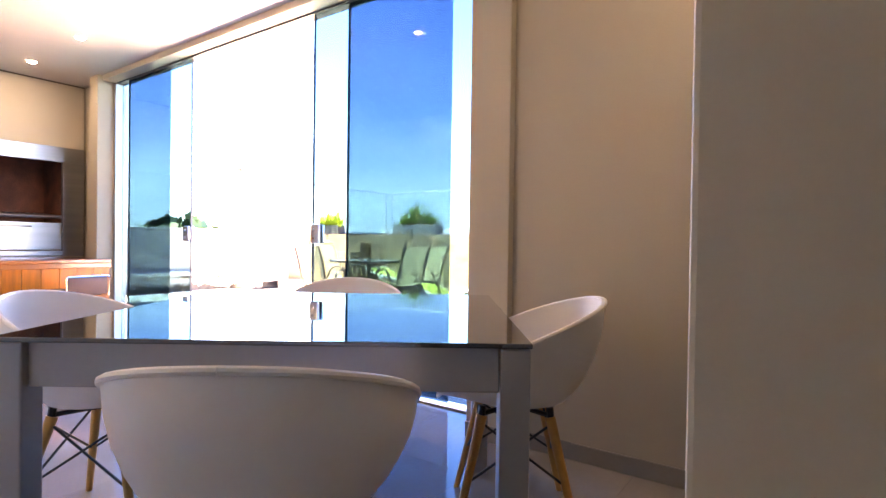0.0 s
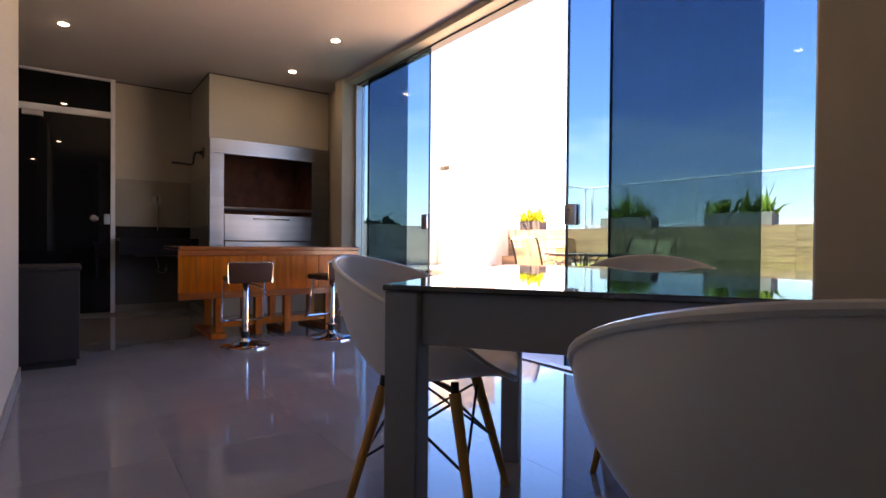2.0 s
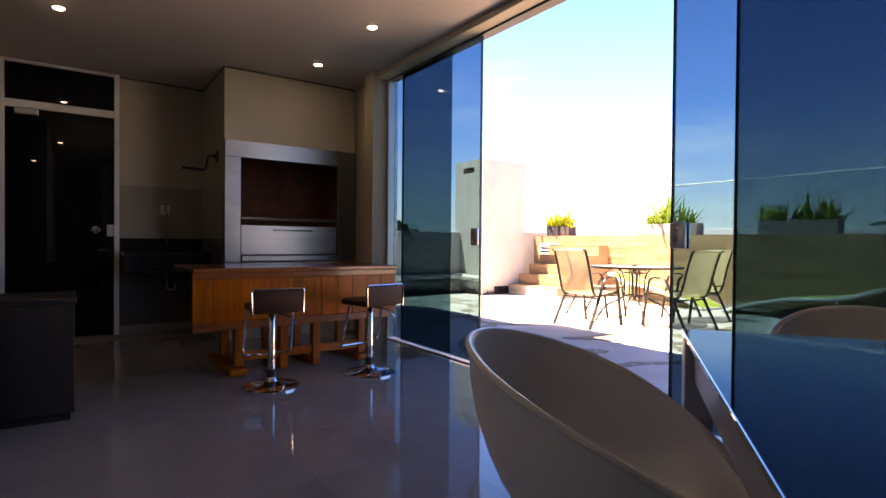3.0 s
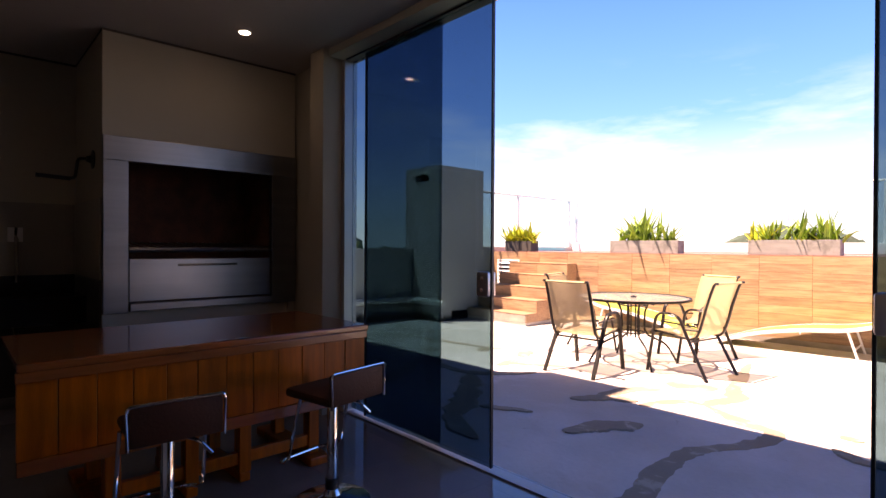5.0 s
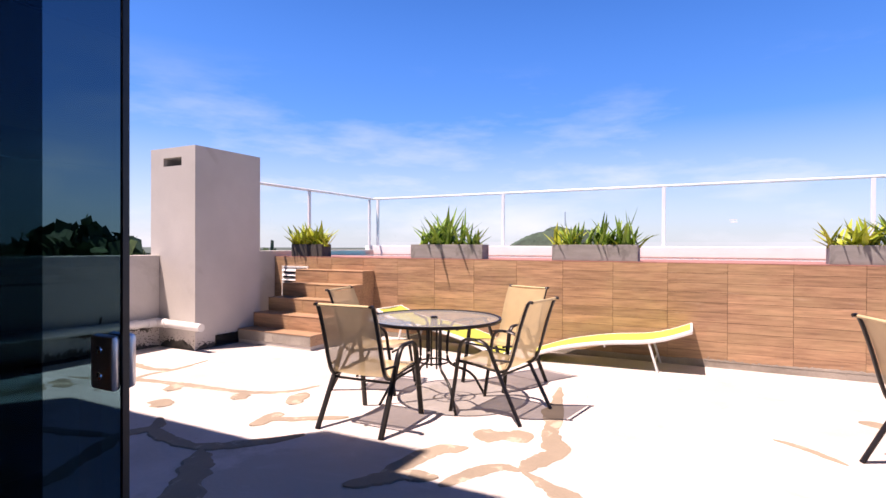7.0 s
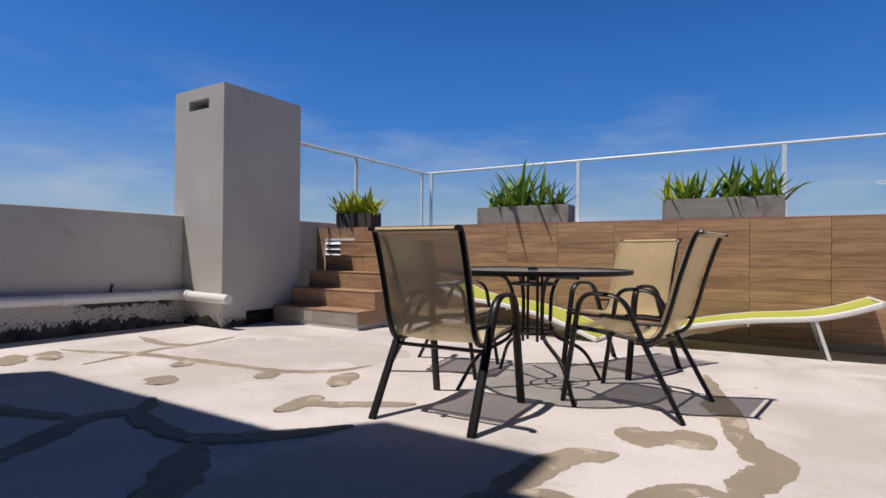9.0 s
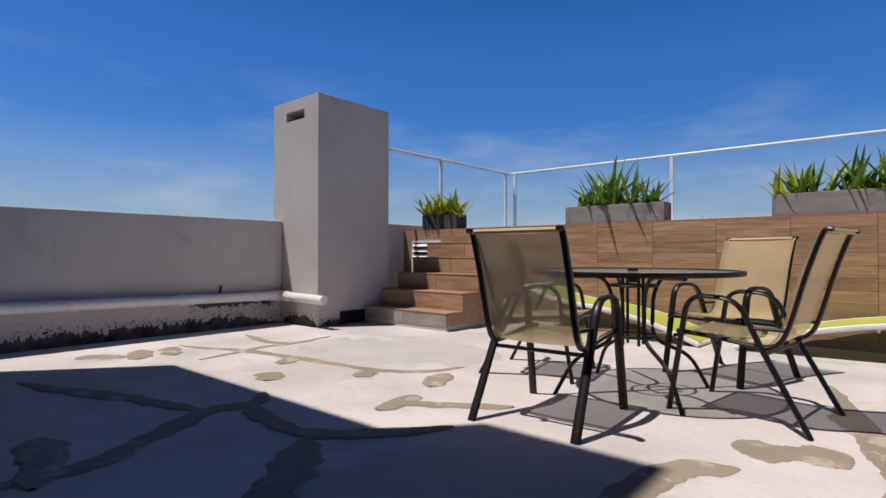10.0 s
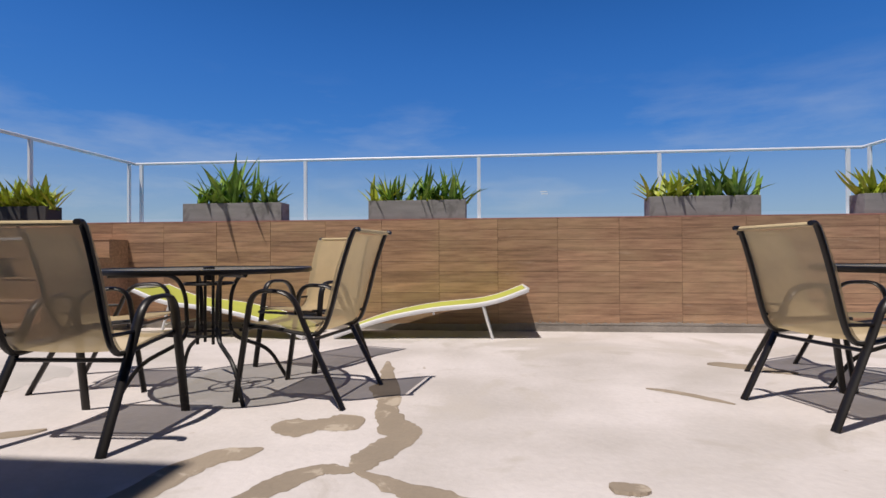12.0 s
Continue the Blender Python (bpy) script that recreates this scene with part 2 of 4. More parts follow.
M_HILL = material("wooded_hill", (0.065, 0.11, 0.075), 0.9, 0, 0.4, 0.5, 0.0, 0.03)
M_LAND = material("far_land", (0.07, 0.10, 0.08), 0.9, 0, 0.2, 0.05, 0.0, 0.01)
M_WATER = material("pool_water", (0.10, 0.42, 0.55), 0.05, 0, 0.05, 8, 0.15)
M_TREE = material("tree_leaf", (0.05, 0.10, 0.03), 0.7, 0, 0.3, 3, 0.0, 1)


def worn(m, under, size, lo, hi, amount=1.0, squash=None):
    """Lets a second colour show through in sharp-edged worn places."""
    n, l = m.node_tree.nodes, m.node_tree.links
    b = n["Principled BSDF"]
    src = b.inputs["Base Color"].links[0].from_socket
    co, ns, rp, mx = n.new("ShaderNodeTexCoord"), n.new("ShaderNodeTexNoise"), n.new("ShaderNodeMapRange"), n.new("ShaderNodeMixRGB")
    ns.inputs["Scale"].default_value, ns.inputs["Detail"].default_value, ns.inputs["Roughness"].default_value = size, 8, 0.62
    ns.inputs["Distortion"].default_value = 0.6
    rp.inputs[1].default_value, rp.inputs[2].default_value = lo, hi
    mx.inputs[2].default_value = (*under, 1)
    rp.inputs[4].default_value = amount
    if squash:                                   # one pattern over all the pieces of a wall, drawn out along it
        ge, mp = n.new("ShaderNodeNewGeometry"), n.new("ShaderNodeMapping")
        mp.inputs["Scale"].default_value = squash
        l.new(ge.outputs["Position"], mp.inputs[0])
        l.new(mp.outputs[0], ns.inputs["Vector"])
    else:
        l.new(co.outputs["Object"], ns.inputs["Vector"])
    l.new(ns.outputs["Fac"], rp.inputs[0])
    l.new(rp.outputs[0], mx.inputs[0])
    l.new(src, mx.inputs[1])
    l.new(mx.outputs[0], b.inputs["Base Color"])


worn(M_CONC, (0.50, 0.455, 0.415), 0.75, 0.54, 0.60)
worn(M_CONC, (0.42, 0.375, 0.33), 2.2, 0.60, 0.70, 0.6)
worn(M_CONC, (0.40, 0.34, 0.28), 5.0, 0.68, 0.74)
worn(M_RENDER, (0.42, 0.39, 0.36), 1.1, 0.58, 0.72)
worn(M_PLANTER, (0.17, 0.165, 0.16), 4.0, 0.55, 0.66)
worn(M_PATCH, (0.44, 0.37, 0.29), 5.0, 0.56, 0.62)
worn(M_TILE, (0.45, 0.33, 0.18), 1.0, 0.46, 0.70, 0.5, (0.9, 0.9, 1.6))
worn(M_TILE, (0.20, 0.115, 0.075), 1.0, 0.54, 0.72, 0.55, (5, 5, 60))
worn(M_TILE, (0.52, 0.40, 0.31), 3.0, 0.60, 0.72, 0.35, (1.2, 1.2, 9))
M_RUBBER = material("black_plastic", (0.02, 0.02, 0.02), 0.5, 0, 0.1, 60, 0.0)


# ---- building tools ----
def thing(name, at=(0, 0, 0), turn=0, label="", category="", group="", kind=""):
    ob = new(name)
    ob.empty_display_size = 0.1
    ob.matrix_world = pose(*at, 0, 0, turn)
    return tagged(ob, label, category, group, kind)


def part(name, bm, mat, parent=None, label="", smooth=False):
    """Links a bmesh as one mesh object; under parent its coordinates are the parent's own."""
    me = bpy.data.meshes.new(name)
    bm.normal_update()
    bm.to_mesh(me)
    bm.free()
    me.materials.append(mat)
    if smooth:
        for p in me.polygons:
            p.use_smooth = True
        me.set_sharp_from_angle(angle=radians(40))
    ob = new(name, me)
    ob.parent = parent
    if label:
        ob["label"] = label
    return ob


def box(x0, y0, z0, x1, y1, z1, bevel=0.0, bm=None):
    bm = bm or bmesh.new()
    r = bmesh.ops.create_cube(bm, size=1)
    for v in r["verts"]:
        v.co = Vector((x0 + (v.co.x + 0.5) * (x1 - x0), y0 + (v.co.y + 0.5) * (y1 - y0), z0 + (v.co.z + 0.5) * (z1 - z0)))
    if bevel:
        es = {e for v in r["verts"] for e in v.link_edges}
        bmesh.ops.bevel(bm, geom=list(es), offset=bevel, segments=2, profile=0.5, affect="EDGES")
    return bm


def smooth_line(pts, n=6):
    """Catmull-Rom through the points."""
    p = [Vector(q) for q in pts]
    p = [2 * p[0] - p[1]] + p + [2 * p[-1] - p[-2]]
    res = []
    for i in range(1, len(p) - 2):
        a, b, c, d = p[i - 1:i + 3]
        for k in range(n):
            t = k / n
            res.append(0.5 * (2 * b + (c - a) * t + (2 * a - 5 * b + 4 * c - d) * t * t + (3 * b - a - 3 * c + d) * t ** 3))
    return res + [p[-2]]


def rounded(pts, r=0.05, n=5):
    """A polyline with its corners rounded off."""
    p = [Vector(q) for q in pts]
    res = [p[0]]
    for a, b, c in zip(p, p[1:], p[2:]):
        k = min(r, (a - b).length / 2.1, (c - b).length / 2.1)
        s, e = b + (a - b).normalized() * k, b + (c - b).normalized() * k
        for i in range(n + 1):
            t = i / n
            res.append(s * (1 - t) ** 2 + 2 * b * t * (1 - t) + e * t * t)
    return res + [p[-1]]


def tube(pts, r, sides=8, bm=None, r2=None, up=(0, 0, 1), ends=None):
    """A tube along points; r2 makes its section an ellipse; ends=(a, b) scales the radius from start to end."""
    bm = bm or bmesh.new()
    p = [Vector(q) for q in pts]
    rings, ref = [], Vector(up)
    for i, c in enumerate(p):
        d = (p[min(i + 1, len(p) - 1)] - p[max(i - 1, 0)]).normalized()
        s = d.cross(ref)
        if s.length < 1e-3:
            s = d.cross(Vector((1, 0, 0)))
        s.normalize()
        u = s.cross(d).normalized()
        k = 1.0
        if ends:
            f = i / (len(p) - 1)
            k = ends[0] * (1 - f) + ends[1] * f
        rings.append([bm.verts.new(c + k * (s * (r * math.cos(2 * math.pi * j / sides)) + u * ((r2 or r) * math.sin(2 * math.pi * j / sides))))
                      for j in range(sides)])
    for a, b in zip(rings, rings[1:]):
        for j in range(sides):
            bm.faces.new((a[j], a[(j + 1) % sides], b[(j + 1) % sides], b[j]))
    bm.faces.new(rings[0][::-1])
    bm.faces.new(rings[-1])
    return bm


def lathe(profile, sides=24, bm=None, at=(0, 0), hollow=False):
    """A turned body round z from (radius, z) pairs."""
    bm = bm or bmesh.new()
    rings = [[bm.verts.new((at[0] + r * math.cos(2 * math.pi * j / sides), at[1] + r * math.sin(2 * math.pi * j / sides), z)) for j in range(sides)]
             for r, z in profile]
    for a, b in zip(rings, rings[1:]):
        for j in range(sides):
            bm.faces.new((a[j], a[(j + 1) % sides], b[(j + 1) % sides], b[j]))
    if hollow:
        for j in range(sides):
            bm.faces.new((rings[-1][j], rings[-1][(j + 1) % sides], rings[0][(j + 1) % sides], rings[0][j]))
    else:
        bm.faces.new(rings[0][::-1])
        bm.faces.new(rings[-1])
    bmesh.ops.recalc_face_normals(bm, faces=bm.faces)
    return bm


def sheet(rows, thick=0.0):
    """A skin through a grid of points; thick gives it depth."""
    bm = bmesh.new()
    g = [[bm.verts.new(q) for q in r] for r in rows]
    for a, b in zip(g, g[1:]):
        for j in range(len(a) - 1):
            bm.faces.new((a[j], a[j + 1], b[j + 1], b[j]))
    bmesh.ops.recalc_face_normals(bm, faces=bm.faces)
    if thick:
        bmesh.ops.solidify(bm, geom=bm.faces[:], thickness=thick)
    return bm


def setting(name, bm, mat, label, category, smooth=False):
    return tagged(part(name, bm, mat, None, "", smooth), label, category, kind="structure")


CEIL, GLASS_Y, BACK_X = 2.945, 2.91, -8.55

# ---- the room ----
setting("floor", box(-8.7, -3.2, -0.12, 2.6, 3.0, -0.004), M_GROUT, "polished grey porcelain tile floor of the room", "floor")
setting("ceiling", box(-8.7, -3.2, CEIL, 2.6, 3.0, CEIL + 0.2), M_CEIL, "plain white painted ceiling with small round lamps", "ceiling")
setting("wall_west", box(BACK_X - 0.15, -3.2, 0, BACK_X, 3.0, CEIL), M_CREAM, "cream painted end wall behind the grill", "wall")
setting("wall_south", box(BACK_X, -3.35, 0, 2.6, -3.2, CEIL), M_CREAM, "cream painted wall closing the room", "wall")
setting("wall_east", box(2.45, -3.2, 0, 2.6, 3.0, CEIL), M_CREAM, "cream painted side wall", "wall")
setting("wall_partition", box(-5.0, -0.47, 0, 2.45, -0.335, CEIL, 0.004), M_CREAM, "cream painted partition wall ending in a free edge", "wall")
setting("wall_pillar", box(-1.53, 2.55, 0, -1.277, 3.0, CEIL, 0.006), M_CREAM, "cream painted pillar beside the glass doors", "wall")
setting("wall_north", box(-1.277, 2.60, 0, 2.45, 3.0, CEIL), M_CREAM, "cream painted wall beside the dining table", "wall")
setting("wall_passage", box(-0.03, 0.62, 0, 2.45, 0.76, CEIL, 0.008), M_CREAM, "cream painted wall end at the mouth of a passage", "wall")
setting("wall_column", box(-6.87, 2.69, 0, -6.66, 3.0, CEIL, 0.006), M_CREAM, "cream painted column at the end of the glass doors", "wall")
setting("wall_north_west", box(BACK_X, 2.86, 0, -6.87, 3.0, CEIL), M_CREAM, "cream painted wall beside the grill", "wall")
setting("beam", box(-6.66, 2.74, 2.885, -1.532, 3.0, CEIL, 0.004), M_CREAM, "painted beam over the glass doors", "beam")
# unseen: height set from the shadow on the terrace, dark to cut bounce
setting("facade_above", box(-10.57, 2.80, CEIL + 0.2, 3.0, 3.0, 6.0), M_DKGREY, "plain dark house front above the glass doors", "facade")
setting("roof_block", box(-8.32, 1.75, CEIL + 0.2, -7.40, 2.79, 7.95), M_DKGREY, "plain dark block on the house roof", "roof")
setting("baseboard", box(-1.265, 2.588, 0, 2.45, 2.60, 0.085, 0.003), M_SKIRT, "grey tile skirting along the cream wall", "baseboard")

setting("baseboard_pillar", box(-1.53, 2.538, 0, -1.265, 2.55, 0.085, 0.003), M_SKIRT, "grey tile skirting round the pillar", "baseboard")
setting("baseboard_pillar_side", box(-1.277, 2.55, 0, -1.265, 2.588, 0.085), M_SKIRT, "grey tile skirting round the pillar", "baseboard")

# black glass door with transom, white frame
door = thing("door_1", (BACK_X, 0, 0), label="closed black glass door with transom in a slim white frame", category="door", kind="structure")
part("door_leaf", box(0.01, -0.58, 0.01, 0.05, 0.38, 2.45, 0.003), M_BLACKGLASS, door)
part("transom_pane", box(0.01, -0.58, 2.53, 0.04, 0.38, CEIL - 0.03), M_BLACKGLASS, door)
fr = part("door_frame", box(0.0, 0.38, 0, 0.07, 0.43, CEIL, 0.004), M_WHITEALU, door, "white aluminium frame")
part("door_frame", box(0.0, -0.63, 0, 0.07, -0.58, CEIL, 0.004), M_WHITEALU, door)
part("transom_bar", box(0.0, -0.58, 2.45, 0.07, 0.38, 2.53, 0.004), M_WHITEALU, door)
part("head_bar", box(0.0, -0.58, CEIL - 0.03, 0.07, 0.38, CEIL - 0.001, 0.004), M_WHITEALU, door)
part("door_knob", lathe([(0.012, 0), (0.014, 0.03), (0.045, 0.04), (0.05, 0.06), (0.04, 0.075), (0.01, 0.08)]), M_CHROME, door, "round metal knob", True).matrix_local = pose(0.05, 0.20, 1.19, 0, 90, 0)
part("lock_plate", box(0.05, 0.31, 1.12, 0.065, 0.375, 1.25, 0.004), M_ALU, door, "square steel lock plate")
part("door_closer", box(0.05, -0.50, 2.38, 0.10, -0.30, 2.44, 0.006), M_ALU, door)

# ---- grill ----
GX, G0, G1 = -7.42, 1.32, 2.84
grill = thing("built_in_grill", (GX, 0, 0), label="built-in grill with brushed steel front in a cream chimney breast", category="grill")
bm = box(BACK_X - GX, G0, 2.165, 0, G1, CEIL)
part("chimney_breast", bm, M_CREAM, grill, "cream painted chimney breast")
part("side_wall", box(BACK_X - GX, G0, 0, -0.002, G0 + 0.06, 2.165), M_CREAM, grill)
part("side_wall", box(BACK_X - GX, G1 - 0.06, 0, -0.002, G1, 2.165), M_CREAM, grill)
part("base", box(BACK_X - GX, G0 + 0.06, 0, -0.03, G1 - 0.06, 0.90), M_CREAM, grill)
part("firebox_back", box(-0.75, G0 + 0.06, 0.90, -0.68, G1 - 0.06, 2.165), M_BRICK, grill, "sooty red firebrick")
part("firebox_side", box(-0.68, G0 + 0.06, 0.90, -0.03, G0 + 0.14, 2.165), M_BRICK, grill)
part("firebox_side", box(-0.68, G1 - 0.20, 0.90, -0.03, G1 - 0.06, 2.165), M_BRICK, grill)
part("firebox_floor", box(-0.68, G0 + 0.14, 0.90, -0.03, G1 - 0.20, 1.0), M_BRICK, grill)
part("steel_jamb", box(-0.03, G0, 0.85, 0.025, 1.485, 1.985, 0.003), M_STEEL, grill, "brushed steel frame")
part("steel_jamb", box(-0.03, 2.605, 0.85, 0.025, G1 - 0.005, 1.985, 0.003), M_STEEL, grill)
part("steel_lintel", box(-0.03, G0, 1.985, 0.025, G1 - 0.005, 2.165, 0.003), M_STEEL, grill)
drawer = part("ash_door", box(-0.02, 1.49, 0.93, 0.018, 2.60, 1.255, 0.004), M_STEEL, grill, "brushed steel front panel")
# black strip on the panel, painted for the shade inside its handle slot
part("handle_slot_shade", box(0.016, 1.83, 1.195, 0.021, 2.30, 1.212, 0.002), M_BLACK, drawer)
part("sill", box(-0.02, 1.49, 0.86, 0.05, 2.60, 0.92, 0.006), M_STEEL, grill)
part("grate_rail", tube([(0.0, 1.49, 1.325), (0.0, 2.60, 1.325)], 0.022), M_STEEL, grill, "steel rail of the grate", True)
for i in range(16):
    part("grate_bar", tube([(-0.02, 1.50 + i * 0.072, 1.34), (-0.62, 1.50 + i * 0.072, 1.38)], 0.006, 6), M_STEEL, grill)
cr = thing("crank_handle", (-7.75, G0 + 0.001, 2.02), label="dark iron crank handle on the side of the grill", category="handle")
part("crank_plate", lathe([(0.07, 0), (0.075, 0.01), (0.03, 0.02), (0.02, 0.05)]), M_FRAME, cr, "", True).matrix_local = pose(0, 0, 0, 90, 0, 0)
part("crank_arm", tube(rounded([(0, -0.03, 0), (0, -0.10, 0), (0, -0.12, -0.15), (0, -0.16, -0.16)], 0.03), 0.012), M_FRAME, cr, "", True)
part("crank_grip", tube([(0, -0.15, -0.16), (0, -0.36, -0.15)], 0.016), M_FRAME, cr, "", True)

# dark strips painted as the shade of a gap under the ceiling, and skirtings
M_GAP = material("painted_gap_shade", (0.10, 0.075, 0.06), 0.8, 0, 0.1, 60, 0.0)
setting("trim", box(GX - 0.001, G0 - 0.004, CEIL - 0.018, GX + 0.004, G1, CEIL - 0.001), M_GAP, "thin dark strip painted as the shade of a gap under the ceiling", "trim")
setting("trim_side", box(BACK_X, G0 - 0.004, CEIL - 0.018, GX - 0.001, G0 - 0.0005, CEIL - 0.001), M_GAP, "thin dark strip painted as the shade of a gap under the ceiling", "trim")
setting("trim_back", box(BACK_X + 0.0005, 0.43, CEIL - 0.018, BACK_X + 0.004, G0 - 0.004, CEIL - 0.001), M_GAP, "thin dark strip painted as the shade of a gap under the ceiling", "trim")
setting("baseboard_back", box(BACK_X + 0.0005, 0.43, 0, BACK_X + 0.012, G0 - 0.013, 0.09, 0.003), M_SKIRT, "grey tile skirting", "baseboard")
setting("baseboard_grill", box(BACK_X, G0 - 0.012, 0, GX, G0 - 0.0005, 0.09, 0.003), M_SKIRT, "grey tile skirting", "baseboard")
setting("baseboard_partition", box(-5.0, -0.335, 0, 2.4, -0.323, 0.09, 0.003), M_SKIRT, "grey tile skirting along the partition", "baseboard")

# ---- sink corner ----
setting("backsplash", box(BACK_X, 0.43, 1.10, BACK_X + 0.012, G0, 1.71), M_SPLASH, "taupe tiled splashback above the sink", "splashback")
setting("backsplash_side", box(BACK_X + 0.012, G0 - 0.012, 1.10, GX - 0.03, G0, 1.71), M_SPLASH, "taupe tiled strip beside the grill", "splashback")
# wall below the counter: its shade is put into a dark tile colour
setting("shade_dado", box(BACK_X, 0.43, 0.092, BACK_X + 0.011, G0 - 0.012, 1.10), M_DADO_SHADE, "taupe tiles coloured dark for the shade below the counter", "splashback")
setting("shade_dado_side", box(BACK_X + 0.011, G0 - 0.011, 0.092, GX - 0.03, G0, 1.10), M_DADO_SHADE, "taupe tiles coloured dark for the shade beside the grill below the counter", "splashback")
sink = thing("sink_counter", (BACK_X, 0, 0), label="black granite sink counter hung between door and grill", category="counter")
part("counter_top", box(0.012, 0.44, 0.91, 0.60, G0 - 0.012, 0.95, 0.004), M_BLACK, sink)
part("front_apron", box(0.57, 0.44, 0.74, 0.60, G0 - 0.012, 0.91, 0.003), M_BLACK, sink)
part("upstand", box(0.012, 0.44, 0.95, 0.03, G0 - 0.012, 1.10), M_BLACK, sink)
part("bowl", box(0.12, 0.62, 0.72, 0.50, 1.14, 0.908, 0.03), M_STEEL, sink, "steel bowl under the counter")
part("drain_trap", tube(rounded([(0.30, 0.88, 0.72), (0.30, 0.88, 0.52), (0.30, 0.98, 0.52), (0.30, 0.98, 0.60), (0.02, 0.98, 0.60)], 0.05), 0.02), M_CHROME, sink, "chrome drain trap", True)
fau = thing("faucet", (BACK_X, 0.90, 0), label="wall-mounted chrome tap above the black counter", category="faucet")
part("wall_plate", box(0.012, -0.05, 1.38, 0.022, 0.05, 1.50, 0.004), M_WHITEALU, fau, "white plate")
part("spout", tube(rounded([(0.02, 0, 1.42), (0.10, 0, 1.42), (0.14, 0, 1.38), (0.14, 0, 1.05)], 0.03), 0.014), M_CHROME, fau, "", True)
part("lever", tube([(0.06, 0, 1.43), (0.10, 0, 1.50)], 0.01), M_CHROME, fau, "", True)

# dark cabinet by the partition
cab = thing("dark_cabinet", (-5.28, 0, 0), label="plain dark grey low cabinet beside the partition wall", category="cabinet")
part("body", box(-0.55, -0.75, 0.05, 0, 0, 0.70, 0.004), M_CAB, cab)
part("top", box(-0.56, -0.76, 0.70, 0.01, 0.01, 0.73, 0.004), M_CAB, cab)
part("plinth", box(-0.52, -0.75, 0, -0.03, -0.02, 0.05), M_RUBBER, cab)

# ---- wooden bar ----
bar = thing("wooden_bar", (-5.66, 0, 0), label="orange varnished pine bar table with plank front", category="bar table")
part("top", box(-0.90, 0.71, 0.835, 0.02, 2.43, 0.872, 0.008), M_WOODTOP, bar, "red-brown varnished top")
part("edge_rail", box(-0.01, 0.705, 0.79, 0.012, 2.425, 0.835, 0.004), M_WOODTOP, bar)
NP = 12
for y in (1.50, 1.60):
    part("hinge", box(-0.005, y, 0.8725, 0.018, y + 0.06, 0.8765, 0.001), M_CHROME, bar, "small bright metal hinge")
for i in range(NP):
    w = (2.42 - 0.71) / NP
    part("plank", box(-0.035, 0.71 + i * w + 0.001, 0.463, -0.010 + 0.002 * (i % 2), 0.71 + (i + 1) * w - 0.001, 0.79, 0.003), M_WOOD, bar)
part("lower_rail", box(-0.035, 0.712, 0.40, -0.004, 2.418, 0.462, 0.004), M_WOODTOP, bar)
part("back_batten", box(-0.06, 0.80, 0.60, -0.036, 2.33, 0.66, 0.003), M_WOOD, bar)
for y in (1.10, 1.47, 1.76, 2.20):
    part("leg", box(-0.32, y - 0.035, 0.055, -0.24, y + 0.035, 0.835, 0.005), M_WOOD, bar)
    part("leg", box(-0.80, y - 0.035, 0.055, -0.72, y + 0.035, 0.835, 0.005), M_WOOD, bar)
for y in (1.08, 2.20):
    part("foot", box(-0.95, y - 0.07, 0, -0.16, y + 0.07, 0.055, 0.01), M_WOOD, bar)
for y in (1.47, 1.76):
    part("foot", box(-0.85, y - 0.03, 0, -0.24, y + 0.03, 0.055, 0.006), M_WOOD, bar)
part("stretcher", box(-0.30, 1.14, 0.10, -0.26, 2.17, 0.17, 0.004), M_WOOD, bar)


def bar_stool(at, turn):
    s = thing("bar_stool", at, turn, "chrome gas-lift bar stool with low brown leather back", "bar stool", "stools at the wooden bar")
    part("base", lathe([(0.205, 0), (0.205, 0.012), (0.19, 0.02), (0.10, 0.034), (0.05, 0.05), (0.035, 0.08), (0.03, 0.085)]), M_CHROME, s, "round chrome base", True)
    part("collar", lathe([(0.036, 0.08), (0.036, 0.13), (0.03, 0.135)]), M_RUBBER, s, "", True)
    part("column", lathe([(0.028, 0.13), (0.028, 0.56), (0.024, 0.565)]), M_CHROME, s, "", True)
    part("lift_lever", tube(rounded([(0.02, 0.02, 0.55), (0.10, 0.10, 0.53), (0.13, 0.15, 0.47)], 0.03), 0.008), M_CHROME, s, "", True)
    part("seat", box(-0.19, -0.165, 0.565, 0.17, 0.165, 0.615, 0.02), M_LEATHER, s, "brown leather seat", True)
    back = part("backrest", box(0.17, -0.175, 0.575, 0.205, 0.175, 0.735, 0.014), M_LEATHER, s, "brown leather low back", True)
    part("back_trim", tube(rounded([(0.205, -0.18, 0.57), (0.205, -0.18, 0.742), (0.205, 0.18, 0.742), (0.205, 0.18, 0.57)], 0.02), 0.006), M_CHROME, back, "chrome edge", True)
    part("footrest", tube(rounded([(-0.05, -0.17, 0.58), (-0.14, -0.18, 0.22), (-0.26, -0.15, 0.20), (-0.26, 0.15, 0.20), (-0.14, 0.18, 0.22), (-0.05, 0.17, 0.58)], 0.06), 0.009), M_CHROME, s, "chrome foot loop", True)
    return s


bar_stool((-5.37, 1.20, 0), -4)
bar_stool((-5.35, 2.0, 0), 10)

